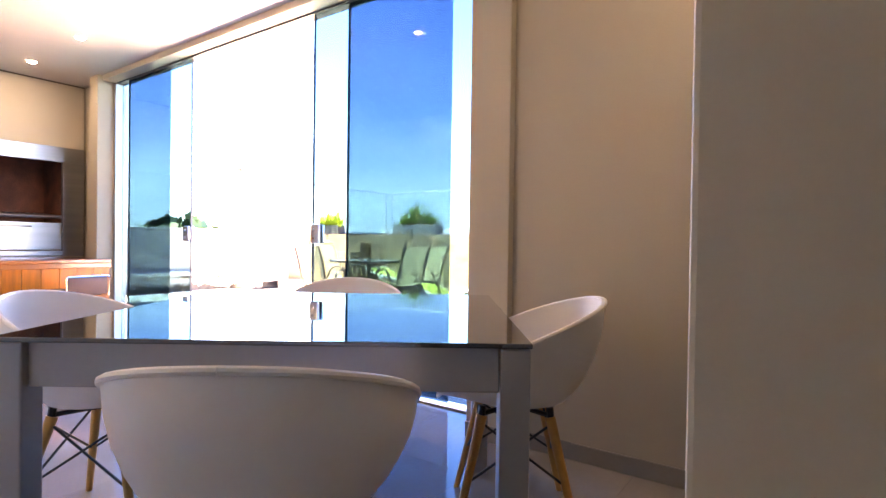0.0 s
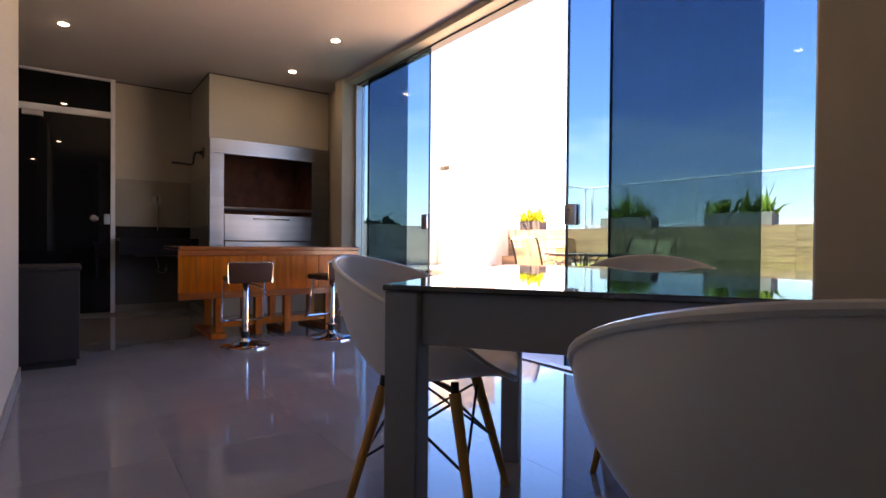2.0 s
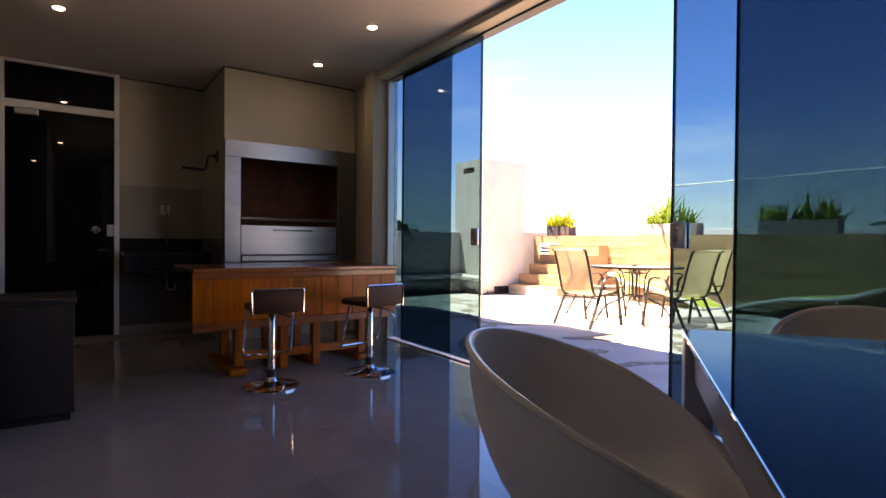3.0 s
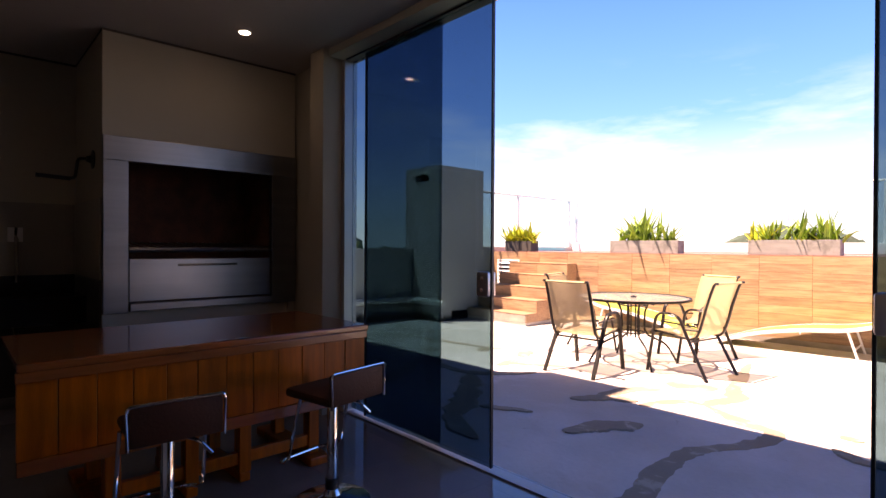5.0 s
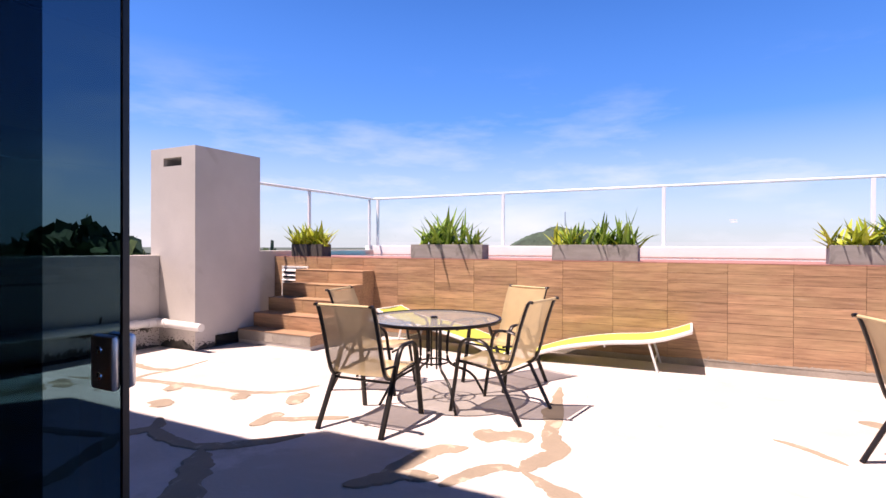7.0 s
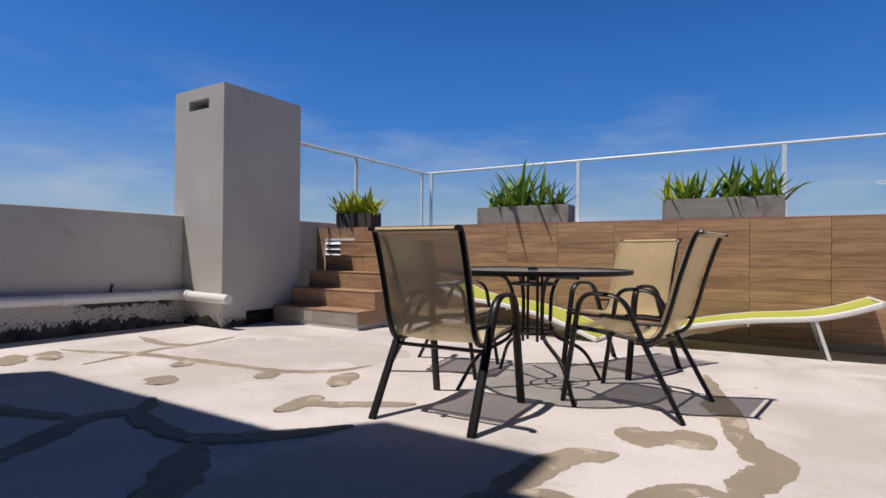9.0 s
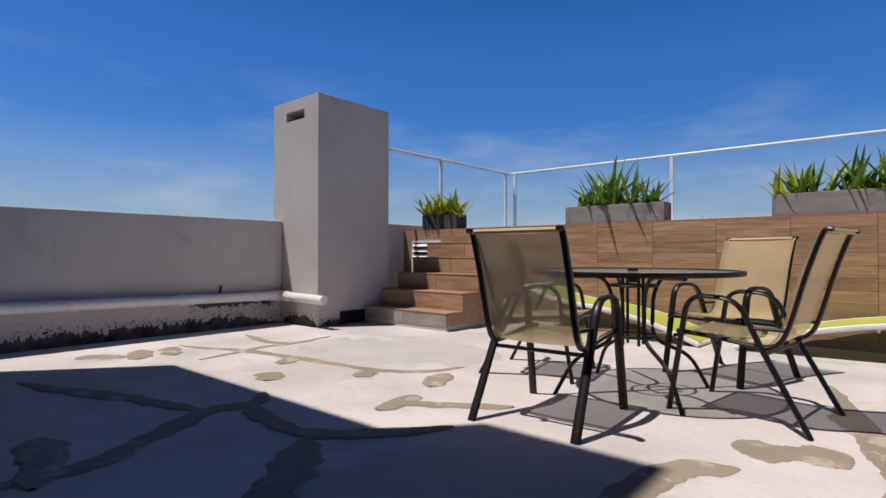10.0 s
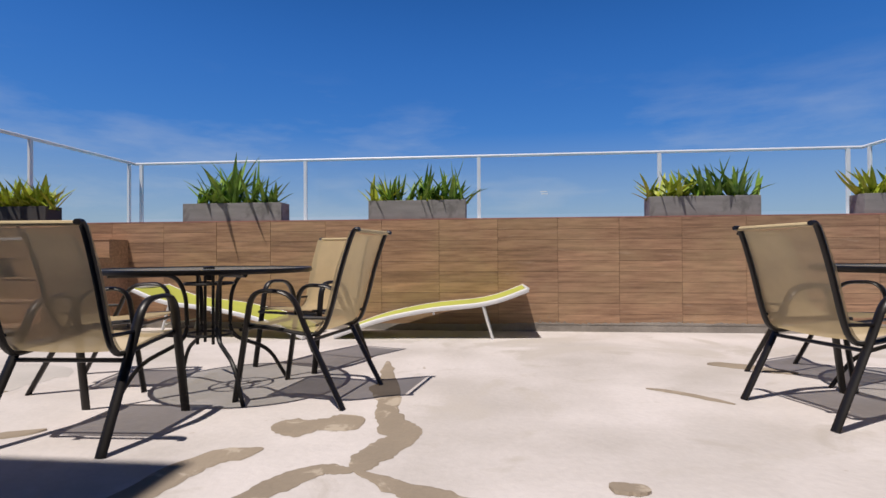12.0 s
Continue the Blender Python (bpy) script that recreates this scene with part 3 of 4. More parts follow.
# ---- dining table and chairs ----
TURN = 35.6
TABLE = (-1.41, 1.365)
tab = thing("dining_table", (*TABLE, 0), TURN, "square grey dining table with dark glass top", "dining table")
HW, HD = 0.675, 0.62
part("glass_top", box(-HW, -HD, 0.817, HW, HD, 0.830, 0.003), M_TABLEGLASS, tab, "dark glass top")
for sx in (-1, 1):
    for sy in (-1, 1):
        x, y = sx * (HW - 0.042), sy * (HD - 0.042)
        part("leg", box(x - 0.038, y - 0.038, 0, x + 0.038, y + 0.038, 0.815, 0.004), M_TABLE, tab)
for sy in (-1, 1):
    part("apron", box(-HW + 0.08, sy * (HD - 0.047) - 0.02, 0.70, HW - 0.08, sy * (HD - 0.047) + 0.02, 0.815, 0.003), M_TABLE, tab)
for sx in (-1, 1):
    part("apron", box(sx * (HW - 0.047) - 0.02, -HD + 0.08, 0.70, sx * (HW - 0.047) + 0.02, HD - 0.08, 0.815, 0.003), M_TABLE, tab)


def tub_chair(at, turn):
    """A moulded tub chair that faces its own +y."""
    c = thing("tub_chair", at, turn, "white moulded tub chair on splayed wooden legs", "chair", "chairs round the dining table")
    rows = []
    na, nr = 40, 12
    for i in range(na + 1):
        a = 2 * math.pi * i / na
        fx, fy = math.sin(a), -math.cos(a)           # a = 0 at the back
        back = 0.5 + 0.5 * math.cos(a)                # 1 at the back, 0 at the front
        rim_z = 0.475 + 0.39 * (back ** 0.62)
        if back < 0.12:
            rim_z = 0.465 + 0.39 * (back ** 0.62)
        rx = 0.33
        ry = 0.345 if fy < 0 else 0.30
        col = []
        for k in range(nr + 1):
            f = k / nr
            if f < 0.5:
                g = f / 0.5
                rad, z = 0.60 * g, 0.47 + 0.012 * g * g
            else:
                g = (f - 0.5) / 0.5
                rad = 0.60 + 0.40 * math.sin(g * math.pi / 2)
                z = 0.482 + (rim_z - 0.482) * g ** 1.25
            col.append((rx * rad * fx, ry * rad * fy, z))
        rows.append(col)
    # a crescent slot between seat and back
    slot = [i % na for i in range(-5, 6)]
    for i in range(-5, 6):
        k = math.sqrt(max(0.02, 1 - (i / 5.2) ** 2))
        for row in ([rows[0], rows[na]] if i == 0 else [rows[i % na] if i > 0 else rows[na + i]]):
            row[7] = tuple(p + (q - p) * k * 1.15 for p, q in zip(row[6], row[7]))
    shell = bmesh.new()
    centre = shell.verts.new((0, 0, 0.47))
    g = [[shell.verts.new(q) for q in r[1:]] for r in rows[:-1]]
    for i in range(na):
        a, b = g[i], g[(i + 1) % na]
        shell.faces.new((centre, a[0], b[0]))
        for k in range(nr - 1):
            if not (k == 5 and i in slot[:-1]):
                shell.faces.new((a[k], a[k + 1], b[k + 1], b[k]))
    bmesh.ops.recalc_face_normals(shell, faces=shell.faces)
    bmesh.ops.solidify(shell, geom=shell.faces[:], thickness=0.012)
    body = part("shell", shell, M_SHELL, c, "white plastic shell", True)
    rim = [Vector(r[-1]) for r in rows]
    part("rim", tube(rim, 0.0085, 8), M_SHELL, body, "", True)
    feet = [(sx * 0.225, sy * 0.225, 0) for sx in (-1, 1) for sy in (-1, 1)]
    tops = [(sx * 0.125, sy * 0.125, 0.44) for sx in (-1, 1) for sy in (-1, 1)]
    for f, t in zip(feet, tops):
        f, t = Vector(f), Vector(t)
        leg = part("leg", tube([f, f.lerp(t, 0.985)], 0.017, 10, ends=(0.75, 1.2)), M_BEECH, c, "beech wood leg", True)
        part("leg_bracket", tube([f.lerp(t, 0.965), t + Vector((0, 0, 0.03))], 0.014, 8), M_WIRE, leg)
    lo = [Vector(f).lerp(Vector(t), 0.45) for f, t in zip(feet, tops)]
    hi = [Vector(f).lerp(Vector(t), 0.93) for f, t in zip(feet, tops)]
    for i, j in ((0, 1), (1, 3), (3, 2), (2, 0)):
        part("cross_wire", tube([lo[i], hi[j]], 0.005, 6), M_WIRE, c)
        part("cross_wire", tube([hi[i], lo[j]], 0.005, 6), M_WIRE, c)
    for i, j in ((0, 3), (1, 2)):
        part("seat_bar", tube([hi[i] + Vector((0, 0, 0.03)), hi[j] + Vector((0, 0, 0.03))], 0.01, 6), M_WIRE, c)
    return c


chair = tub_chair((-0.935, 0.815, 0), TURN + 3)
copy_thing(chair, pose(-2.14, 0.97, 0, 0, 0, TURN - 90))
copy_thing(chair, pose(-0.912, 1.937, 0, 0, 0, TURN + 87))
copy_thing(chair, pose(-1.92, 1.96, 0, 0, 0, TURN + 180))

# ---- ceiling lamps ----
lamp = None
# (0.35, -0.75) and (-0.05, 1.98) are unseen fill, added to brighten chairs and wall
for x, y in ((-6.73, -0.10), (-5.58, 2.12), (-6.79, 2.11), (0.35, -0.75), (-2.87, 2.04), (-2.95, -0.19), (-0.05, 1.98)):
    if lamp is None:
        lamp = thing("ceiling_lamp", (x, y, CEIL), 0, "small round recessed ceiling lamp, lit; two of the set are added fill", "ceiling lamp", "recessed ceiling lamps")
        part("ring", lathe([(0.050, 0), (0.048, -0.006), (0.040, -0.008), (0.038, -0.001)], hollow=True), M_WHITEALU, lamp, "white ring", True)
        part("bulb", lathe([(0.037, -0.001), (0.034, -0.009), (0.018, -0.015), (0.004, -0.017)]), M_LAMP, lamp, "glowing bulb", True)
    else:
        copy_thing(lamp, pose(x, y, CEIL))

# ---- sliding glass doors ----
win = thing("window_1", (0, GLASS_Y, 0), label="open sliding doors of blue-tinted glass in slim frames", category="sliding doors", kind="structure")
ZT = 2.87


def glass_panel(x0, x1, y, edge_a, edge_b):
    p = part("pane", box(x0, y - 0.005, 0.03, x1, y + 0.005, ZT), M_GLASS, win, "blue-tinted glass pane")
    p.visible_shadow = False
    for x, on in ((x0, edge_a), (x1, edge_b)):
        if on:
            part("edge_seal", box(x - 0.006, y - 0.009, 0.03, x + 0.006, y + 0.009, ZT), M_DARKALU, p)


glass_panel(-6.61, -5.53, 0.03, False, False)
glass_panel(-6.36, -5.03, -0.01, True, True)
glass_panel(-3.23, -1.90, -0.01, True, False)
glass_panel(-2.885, -1.645, 0.03, True, False)
part("jamb", box(-6.66, -0.05, 0, -6.61, 0.07, ZT, 0.004), M_ALU, win, "aluminium side profile")
part("jamb", box(-1.645, -0.05, 0, -1.532, 0.07, ZT, 0.003), M_ALU, win)
part("top_track", box(-6.61, -0.04, ZT, -1.645, 0.06, ZT + 0.0145, 0.003), M_DARKALU, win)
part("bottom_track", box(-6.61, -0.035, 0.001, -1.645, 0.055, 0.012, 0.003), M_TABLE, win, "aluminium floor track")
for x in (-5.08, -3.18):
    for y, s in ((-0.017, -1), (-0.003, 1)):
        h = part("lock_handle", box(-0.05, min(0, s * 0.03), -0.075, 0.05, max(0, s * 0.03), 0.075, 0.013), M_ALU, win, "rounded steel lock handle", True)
        h.location = (x, y, 1.135)
        for dz in (-0.035, 0.035):
            k = part("screw_cap", lathe([(0.012, 0), (0.011, 0.004), (0.004, 0.006)], 12), M_CHROME, h)
            k.matrix_local = pose(0, s * 0.03, dz, -90 * s, 0, 0)

# ---- terrace ----
CH = (-10.92, 6.95, -9.97, 8.12, 2.83)
setting("terrace", box(-11.0, 3.0, -0.25, 3.2, 9.19, 0.0), M_CONC, "sunlit pale painted concrete terrace with tan repair patches", "terrace")
setting("parapet", box(-10.95, 3.0, 0, -10.72, 6.95, 1.31, 0.012), M_RENDER, "grey rendered parapet wall", "parapet")
setting("parapet_back", box(-10.95, 8.12, 0, -10.72, 12.6, 1.36, 0.012), M_RENDER, "grey rendered parapet wall behind the chimney", "parapet")
setting("parapet_east", box(3.0, 3.0, 0, 3.2, 9.19, 1.31, 0.012), M_RENDER, "grey rendered parapet wall", "parapet")
# unseen house walls, kept dark so that less light bounces into the terrace shade
setting("house_side", box(2.6, 2.8, 0, 3.0, 3.0, CEIL + 0.2), M_DKGREY, "plain dark house front", "facade")
setting("house_side_west", box(-10.57, 2.8, 0, -8.7, 3.0, CEIL + 0.2), M_DKGREY, "plain dark house front", "facade")
chim = thing("chimney", (0, 0, 0), label="square grey rendered chimney with a slot near the top", category="chimney")
part("shaft", box(CH[0], CH[1], 0, CH[2], CH[3], 2.57), M_RENDER, chim)
part("slot_cheek", box(CH[0], CH[1], 2.57, -10.64, CH[3], 2.69), M_RENDER, chim)
part("slot_cheek", box(-10.25, CH[1], 2.57, CH[2], CH[3], 2.69), M_RENDER, chim)
part("slot_back", box(-10.64, CH[1] + 0.35, 2.57, -10.25, CH[3], 2.69), M_RENDER, chim)
part("cap", box(CH[0], CH[1], 2.69, CH[2], CH[3], CH[4]), M_RENDER, chim)

# no hole here: a solid black plate stands in for the slot's darkness
part("opening_shade", box(-9.972, 7.28, 0.02, -9.955, 7.72, 0.17, 0.004), M_BLACK, chim, "black plate painted as the dark inside of a vent slot at the foot")


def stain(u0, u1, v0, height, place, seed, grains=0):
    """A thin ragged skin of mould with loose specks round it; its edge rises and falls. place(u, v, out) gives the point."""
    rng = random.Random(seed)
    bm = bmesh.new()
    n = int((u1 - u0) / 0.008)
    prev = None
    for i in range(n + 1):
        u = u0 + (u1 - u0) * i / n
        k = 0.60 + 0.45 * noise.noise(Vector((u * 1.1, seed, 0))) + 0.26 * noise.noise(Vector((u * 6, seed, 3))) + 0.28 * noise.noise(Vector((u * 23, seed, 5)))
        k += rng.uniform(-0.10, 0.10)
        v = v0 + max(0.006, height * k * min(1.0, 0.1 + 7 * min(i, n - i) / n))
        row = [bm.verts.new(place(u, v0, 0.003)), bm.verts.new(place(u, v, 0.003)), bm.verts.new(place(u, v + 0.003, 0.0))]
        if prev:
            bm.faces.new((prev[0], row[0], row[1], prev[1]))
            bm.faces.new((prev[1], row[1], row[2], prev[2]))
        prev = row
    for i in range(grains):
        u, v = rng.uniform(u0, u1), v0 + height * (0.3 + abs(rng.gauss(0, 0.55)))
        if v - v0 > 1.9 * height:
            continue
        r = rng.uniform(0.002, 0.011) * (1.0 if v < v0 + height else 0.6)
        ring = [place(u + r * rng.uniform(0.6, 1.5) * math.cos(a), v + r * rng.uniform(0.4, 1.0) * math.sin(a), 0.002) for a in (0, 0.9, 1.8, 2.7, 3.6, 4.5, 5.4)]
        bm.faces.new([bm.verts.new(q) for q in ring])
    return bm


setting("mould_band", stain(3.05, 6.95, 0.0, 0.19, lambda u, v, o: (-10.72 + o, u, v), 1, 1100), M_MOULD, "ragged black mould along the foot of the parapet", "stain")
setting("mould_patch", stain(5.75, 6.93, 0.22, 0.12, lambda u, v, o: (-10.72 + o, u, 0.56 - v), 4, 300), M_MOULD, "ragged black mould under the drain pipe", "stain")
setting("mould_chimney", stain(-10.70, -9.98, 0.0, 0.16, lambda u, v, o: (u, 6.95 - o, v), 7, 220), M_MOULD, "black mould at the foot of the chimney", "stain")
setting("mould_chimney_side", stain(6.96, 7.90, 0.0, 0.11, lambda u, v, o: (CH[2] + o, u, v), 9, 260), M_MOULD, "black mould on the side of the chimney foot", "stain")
pipe = thing("drain_pipe", (0, 0, 0), label="white plastic drain pipe along the parapet and chimney", category="pipe")
part("pipe", tube([(-10.64, 3.0, 0.42), (-10.64, 6.80, 0.36)], 0.055, 14), M_PVC, pipe, "", True)
part("elbow", tube(rounded([(-10.64, 6.70, 0.36), (-10.64, 6.87, 0.36), (-10.45, 6.87, 0.355)], 0.12), 0.064, 14), M_PVC, pipe, "", True)
part("pipe_end", tube([(-10.5, 6.87, 0.355), (-9.74, 6.87, 0.343)], 0.055, 14), M_PVC, pipe, "", True)
part("bracket", tube(rounded([(-10.715, 6.11, 0.40), (-10.70, 6.11, 0.46), (-10.69, 6.12, 0.515)], 0.02), 0.012, 6), M_FRAME, pipe, "rusty bracket stub", True)
for y in (3.6, 4.6, 5.6, 6.5):
    part("pipe_collar", tube([(-10.64, y, 0.42 - (y - 2.95) * 0.0156), (-10.64, y + 0.07, 0.42 - (y - 2.88) * 0.0156)], 0.063, 14), M_PVC, pipe, "", True)



def seal(way, width, seed, mortar=M_PATCH, label="tan mortar repair strip"):
    '''A troweled strip of repair mortar over a crack, with an uneven edge.'''
    rng = random.Random(seed)
    line = smooth_line([(x, y, 0) for x, y in way], 12)
    bm = bmesh.new()
    prev, n, up = None, len(line), 0.003 + 0.0003 * seed
    for i, c in enumerate(line):
        d = (line[min(i + 1, n - 1)] - line[max(i - 1, 0)]).normalized()
        s = Vector((-d.y, d.x, 0))
        taper = math.sqrt(min(1.0, 0.03 + 5.0 * min(i, n - 1 - i) / n))
        a, b = (width * taper * (0.5 + 0.28 * noise.noise(Vector((c.x * 3.1, c.y * 3.1, k + seed))) + 0.22 * noise.noise(Vector((c.x * 9, c.y * 9, k - seed))) + rng.uniform(-.05, .05)) for k in (0, 7))
        row = [bm.verts.new(c + s * a + Vector((0, 0, 0.001))), bm.verts.new(c + s * a * 0.8 + Vector((0, 0, up))),
               bm.verts.new(c - s * b * 0.8 + Vector((0, 0, up))), bm.verts.new(c - s * b + Vector((0, 0, 0.001)))]
        if prev:
            for j in range(3):
                bm.faces.new((prev[j], prev[j + 1], row[j + 1], row[j]))
        prev = row
    bmesh.ops.recalc_face_normals(bm, faces=bm.faces)
    return part("mortar_strip", bm, mortar, terrace, label)


terrace = bpy.data.objects["terrace"]
for k, (w, way) in enumerate((
        (0.17, ((-5.03, 7.43), (-4.82, 6.42), (-4.68, 5.94), (-4.59, 5.69), (-4.68, 5.46), (-4.72, 5.29))),
        (0.12, ((-4.72, 5.30), (-4.87, 5.28), (-5.02, 5.05), (-5.09, 4.85))),
        (0.13, ((-4.72, 5.30), (-4.54, 5.18), (-4.34, 5.05), (-4.08, 4.93), (-4.15, 4.52), (-4.35, 4.16), (-4.37, 3.72), (-4.30, 3.23), (-4.45, 2.95))),
        (0.27, ((-5.28, 5.80), (-5.06, 5.83), (-4.85, 5.96))),
        (0.15, ((-5.50, 4.82), (-5.39, 5.30), (-5.19, 5.50))),
        (0.07, ((-3.22, 6.71), (-3.03, 6.61), (-2.82, 6.38))),
        (0.10, ((-9.94, 5.32), (-9.56, 5.43), (-9.20, 5.60), (-8.46, 5.70), (-8.08, 5.75), (-7.80, 5.79), (-7.42, 5.95), (-7.26, 6.32))),
        (0.08, ((-9.11, 5.12), (-9.18, 5.45), (-9.26, 5.83), (-9.23, 6.18), (-9.30, 6.61))),
        (0.09, ((-10.09, 6.09), (-9.52, 5.99), (-9.26, 6.08))),
        (0.22, ((-9.98, 4.48), (-9.87, 4.63), (-9.70, 4.77))),
        (0.20, ((-9.97, 4.99), (-9.75, 4.90), (-9.52, 4.80))),
        (0.16, ((-9.90, 5.24), (-9.70, 5.14), (-9.48, 5.08))),
        (0.16, ((-8.63, 5.75), (-8.55, 5.60), (-8.44, 5.46))),
        (0.20, ((-8.22, 5.26), (-8.03, 5.08))),
        (0.14, ((-7.71, 5.76), (-7.64, 5.56))),
        (0.18, ((-7.20, 6.05), (-7.05, 5.68))),
        (0.15, ((-6.92, 5.10), (-6.94, 5.36), (-6.98, 5.46))),
        (0.10, ((-6.93, 5.26), (-6.63, 5.46), (-6.37, 5.65))),
        (0.14, ((-7.31, 3.40), (-7.25, 3.80), (-7.38, 4.05), (-7.62, 4.45), (-7.58, 4.72), (-7.75, 4.90))),
        (0.13, ((-9.25, 3.95), (-8.62, 4.16), (-8.08, 4.36), (-7.62, 4.45))),
        (0.15, ((-7.58, 4.69), (-7.27, 4.61), (-6.88, 4.62), (-6.61, 4.86), (-6.41, 5.15))),
        (0.22, ((-6.85, 4.58), (-6.57, 4.30), (-6.25, 3.90), (-5.93, 3.45), (-5.48, 3.23))),
        (0.10, ((-6.00, 3.83), (-5.59, 4.03))),
        (0.17, ((-5.61, 4.59), (-5.40, 4.83), (-5.15, 4.96))),
        (0.20, ((-5.15, 3.82), (-5.02, 4.16), (-4.83, 4.40))),
        (0.12, ((-3.73, 4.89), (-3.55, 4.77), (-3.30, 4.82))),
        (0.18, ((-7.15, 3.58), (-7.51, 3.70), (-7.81, 3.73))),
        (0.09, ((-3.75, 5.24), (-3.61, 5.20))),
        (0.15, ((-2.55, 7.50), (-2.30, 7.40), (-2.05, 7.20))))):
    seal(way, w, k)

seal(((-9.15, 6.15), (-8.75, 6.35), (-8.20, 6.45), (-7.65, 6.65), (-7.35, 6.95)), 0.95, -4, M_SCREED, "broad grey screed repair")

# raised pool deck, its stairs and front wall
DECK, WY = 1.262, 9.19
deck = setting("pool_deck", box(-10.72, WY + 0.012, 0, 2.2, 12.6, DECK - 0.012), M_CONC, "raised pool deck edged with red tiles", "deck")
part("red_border", box(-10.72, WY, DECK - 0.012, 2.2, 10.6, DECK), M_REDTILE, deck, "red tile paving")
part("red_border", box(-10.72, 12.0, DECK - 0.012, 2.2, 12.3, DECK), M_REDTILE, deck)
part("pool_water", box(-10.72, 10.6, DECK - 0.012, 2.2, 12.0, DECK - 0.006), M_WATER, deck, "blue pool water")
setting("kerb", box(-10.95, 12.30, DECK, 2.2, 12.6, 1.46, 0.01), M_WHITEFR, "white kerb under the glass railing", "kerb")
setting("wall_foot", box(-10.0, WY - 0.006, 0, 2.2, WY + 0.012, 0.075), M_FOOT, "rough grey concrete foot of the tiled wall", "wall")
setting("mortar_smear", stain(-4.4, 2.2, 0.07, 0.045, lambda u, v, o: (u, WY - 0.003 - o, v), 11, 160), M_FOOT, "grey mortar smeared over the lowest tiles", "stain")
steps = thing("terrace_steps", (0, 0, 0), label="six wood-look tiled steps up to the pool deck", category="stairs", kind="structure")
RZ, TR, SX0, SX1, SY = DECK / 6, 0.304, -9.95, -8.55, 7.67
for i in range(5):
    y0, z1 = SY + i * TR, RZ * (i + 1)
    part("step_body", box(SX0, y0 + 0.012, 0, SX1 - 0.012, min(y0 + TR + 0.011, WY - 0.005), z1 - 0.012), M_RENDER, steps)
    for x0, x1 in ((SX0, -9.25), (-9.25, SX1)):
        part("riser_tile", box(x0 + 0.002, y0, z1 - RZ + (0.06 if i == 0 else 0.002), x1 - 0.002, y0 + 0.012, z1 - 0.013, 0.002), M_FOOT if i == 0 else M_TILE, steps)
        part("tread_tile", box(x0 + 0.002, y0 - 0.006, z1 - 0.012, x1 - 0.002, y0 + TR - 0.002, z1, 0.003), M_TILE, steps)
    part("side_tile", box(SX1 - 0.012, y0, 0.06, SX1, y0 + TR - 0.002, z1 - 0.013, 0.002), M_TILE, steps)
vent = thing("louvre_vent", (-10.22, WY, 0.82), label="white louvred vent at the end of the tiled wall", category="vent")
VW, VH = 0.30, 0.27
for z in (-VH, VH - 0.03):
    part("frame", box(-VW, -0.03, z, VW, 0.0, z + 0.03, 0.003), M_WHITEFR, vent)
for x in (-VW, VW - 0.03):
    part("frame", box(x, -0.03, -VH + 0.03, x + 0.03, 0.0, VH - 0.03, 0.003), M_WHITEFR, vent)
# black sheet stands in for the shaded hollow behind the slats
part("backing", box(-VW + 0.03, -0.006, -VH + 0.03, VW - 0.03, -0.002, VH - 0.03), M_BLACK, vent)
for i in range(6):
    s = part("slat", box(-VW + 0.03, -0.042, -0.005, VW - 0.03, 0.042, 0.005, 0.002), M_WHITEFR, vent)
    s.matrix_local = pose(0, -0.03, -0.205 + i * 0.082, 38, 0, 0)

# railing
rail = thing("glass_railing", (0, 0, 0), label="frameless glass railing with white posts and top rail", category="railing")
RT, RY, RXL, RXR = 2.555, 12.43, -10.80, 1.74
part("top_rail", tube([(RXL, RY, RT), (RXR, RY, RT)], 0.025, 10), M_WHITEFR, rail, "white top rail", True)
part("top_rail", tube([(RXL, 8.14, RT), (RXL, RY, RT)], 0.025, 10), M_WHITEFR, rail, "", True)
part("top_rail", tube([(RXR, 9.3, RT), (RXR, RY, RT)], 0.025, 10), M_WHITEFR, rail, "", True)
PX = (-10.68, -7.55, -4.45, -1.43, 1.52)
for x in PX:
    part("post", box(x - 0.03, RY - 0.02, 1.46, x + 0.03, RY + 0.02, RT - 0.01, 0.004), M_WHITEFR, rail)
for y, z in ((8.2, 1.36), (10.2, 1.36), (12.26, 1.36)):
    part("post", box(RXL - 0.02, y - 0.03, z, RXL + 0.02, y + 0.03, RT - 0.01, 0.004), M_WHITEFR, rail)
for y in (9.4, 10.9, 12.26):
    part("post", box(RXR - 0.02, y - 0.03, DECK, RXR + 0.02, y + 0.03, RT - 0.01, 0.004), M_WHITEFR, rail)
for a, b in zip(PX, PX[1:]):
    part("pane", box(a + 0.04, RY - 0.004, 1.54, b - 0.04, RY + 0.004, RT - 0.03), M_CLEAR, rail, "clear glass pane").visible_shadow = False
for x, ys in ((RXL, (8.2, 10.2, 12.26)), (RXR, (9.4, 10.9, 12.26))):
    for a, b in zip(ys, ys[1:]):
        part("pane", box(x - 0.004, a + 0.04, 1.42, x + 0.004, b - 0.04, RT - 0.03), M_CLEAR, rail).visible_shadow = False


note = thing("glass_sticker", (-3.34, RY - 0.0045, 1.90), 0, "small white sticker on the railing glass", "sticker")
part("line", box(-0.06, -0.0015, 0.012, 0.055, 0, 0.03), M_WHITEFR, note)
part("line", box(-0.045, -0.0015, -0.025, 0.065, 0, -0.004), M_WHITEFR, note)

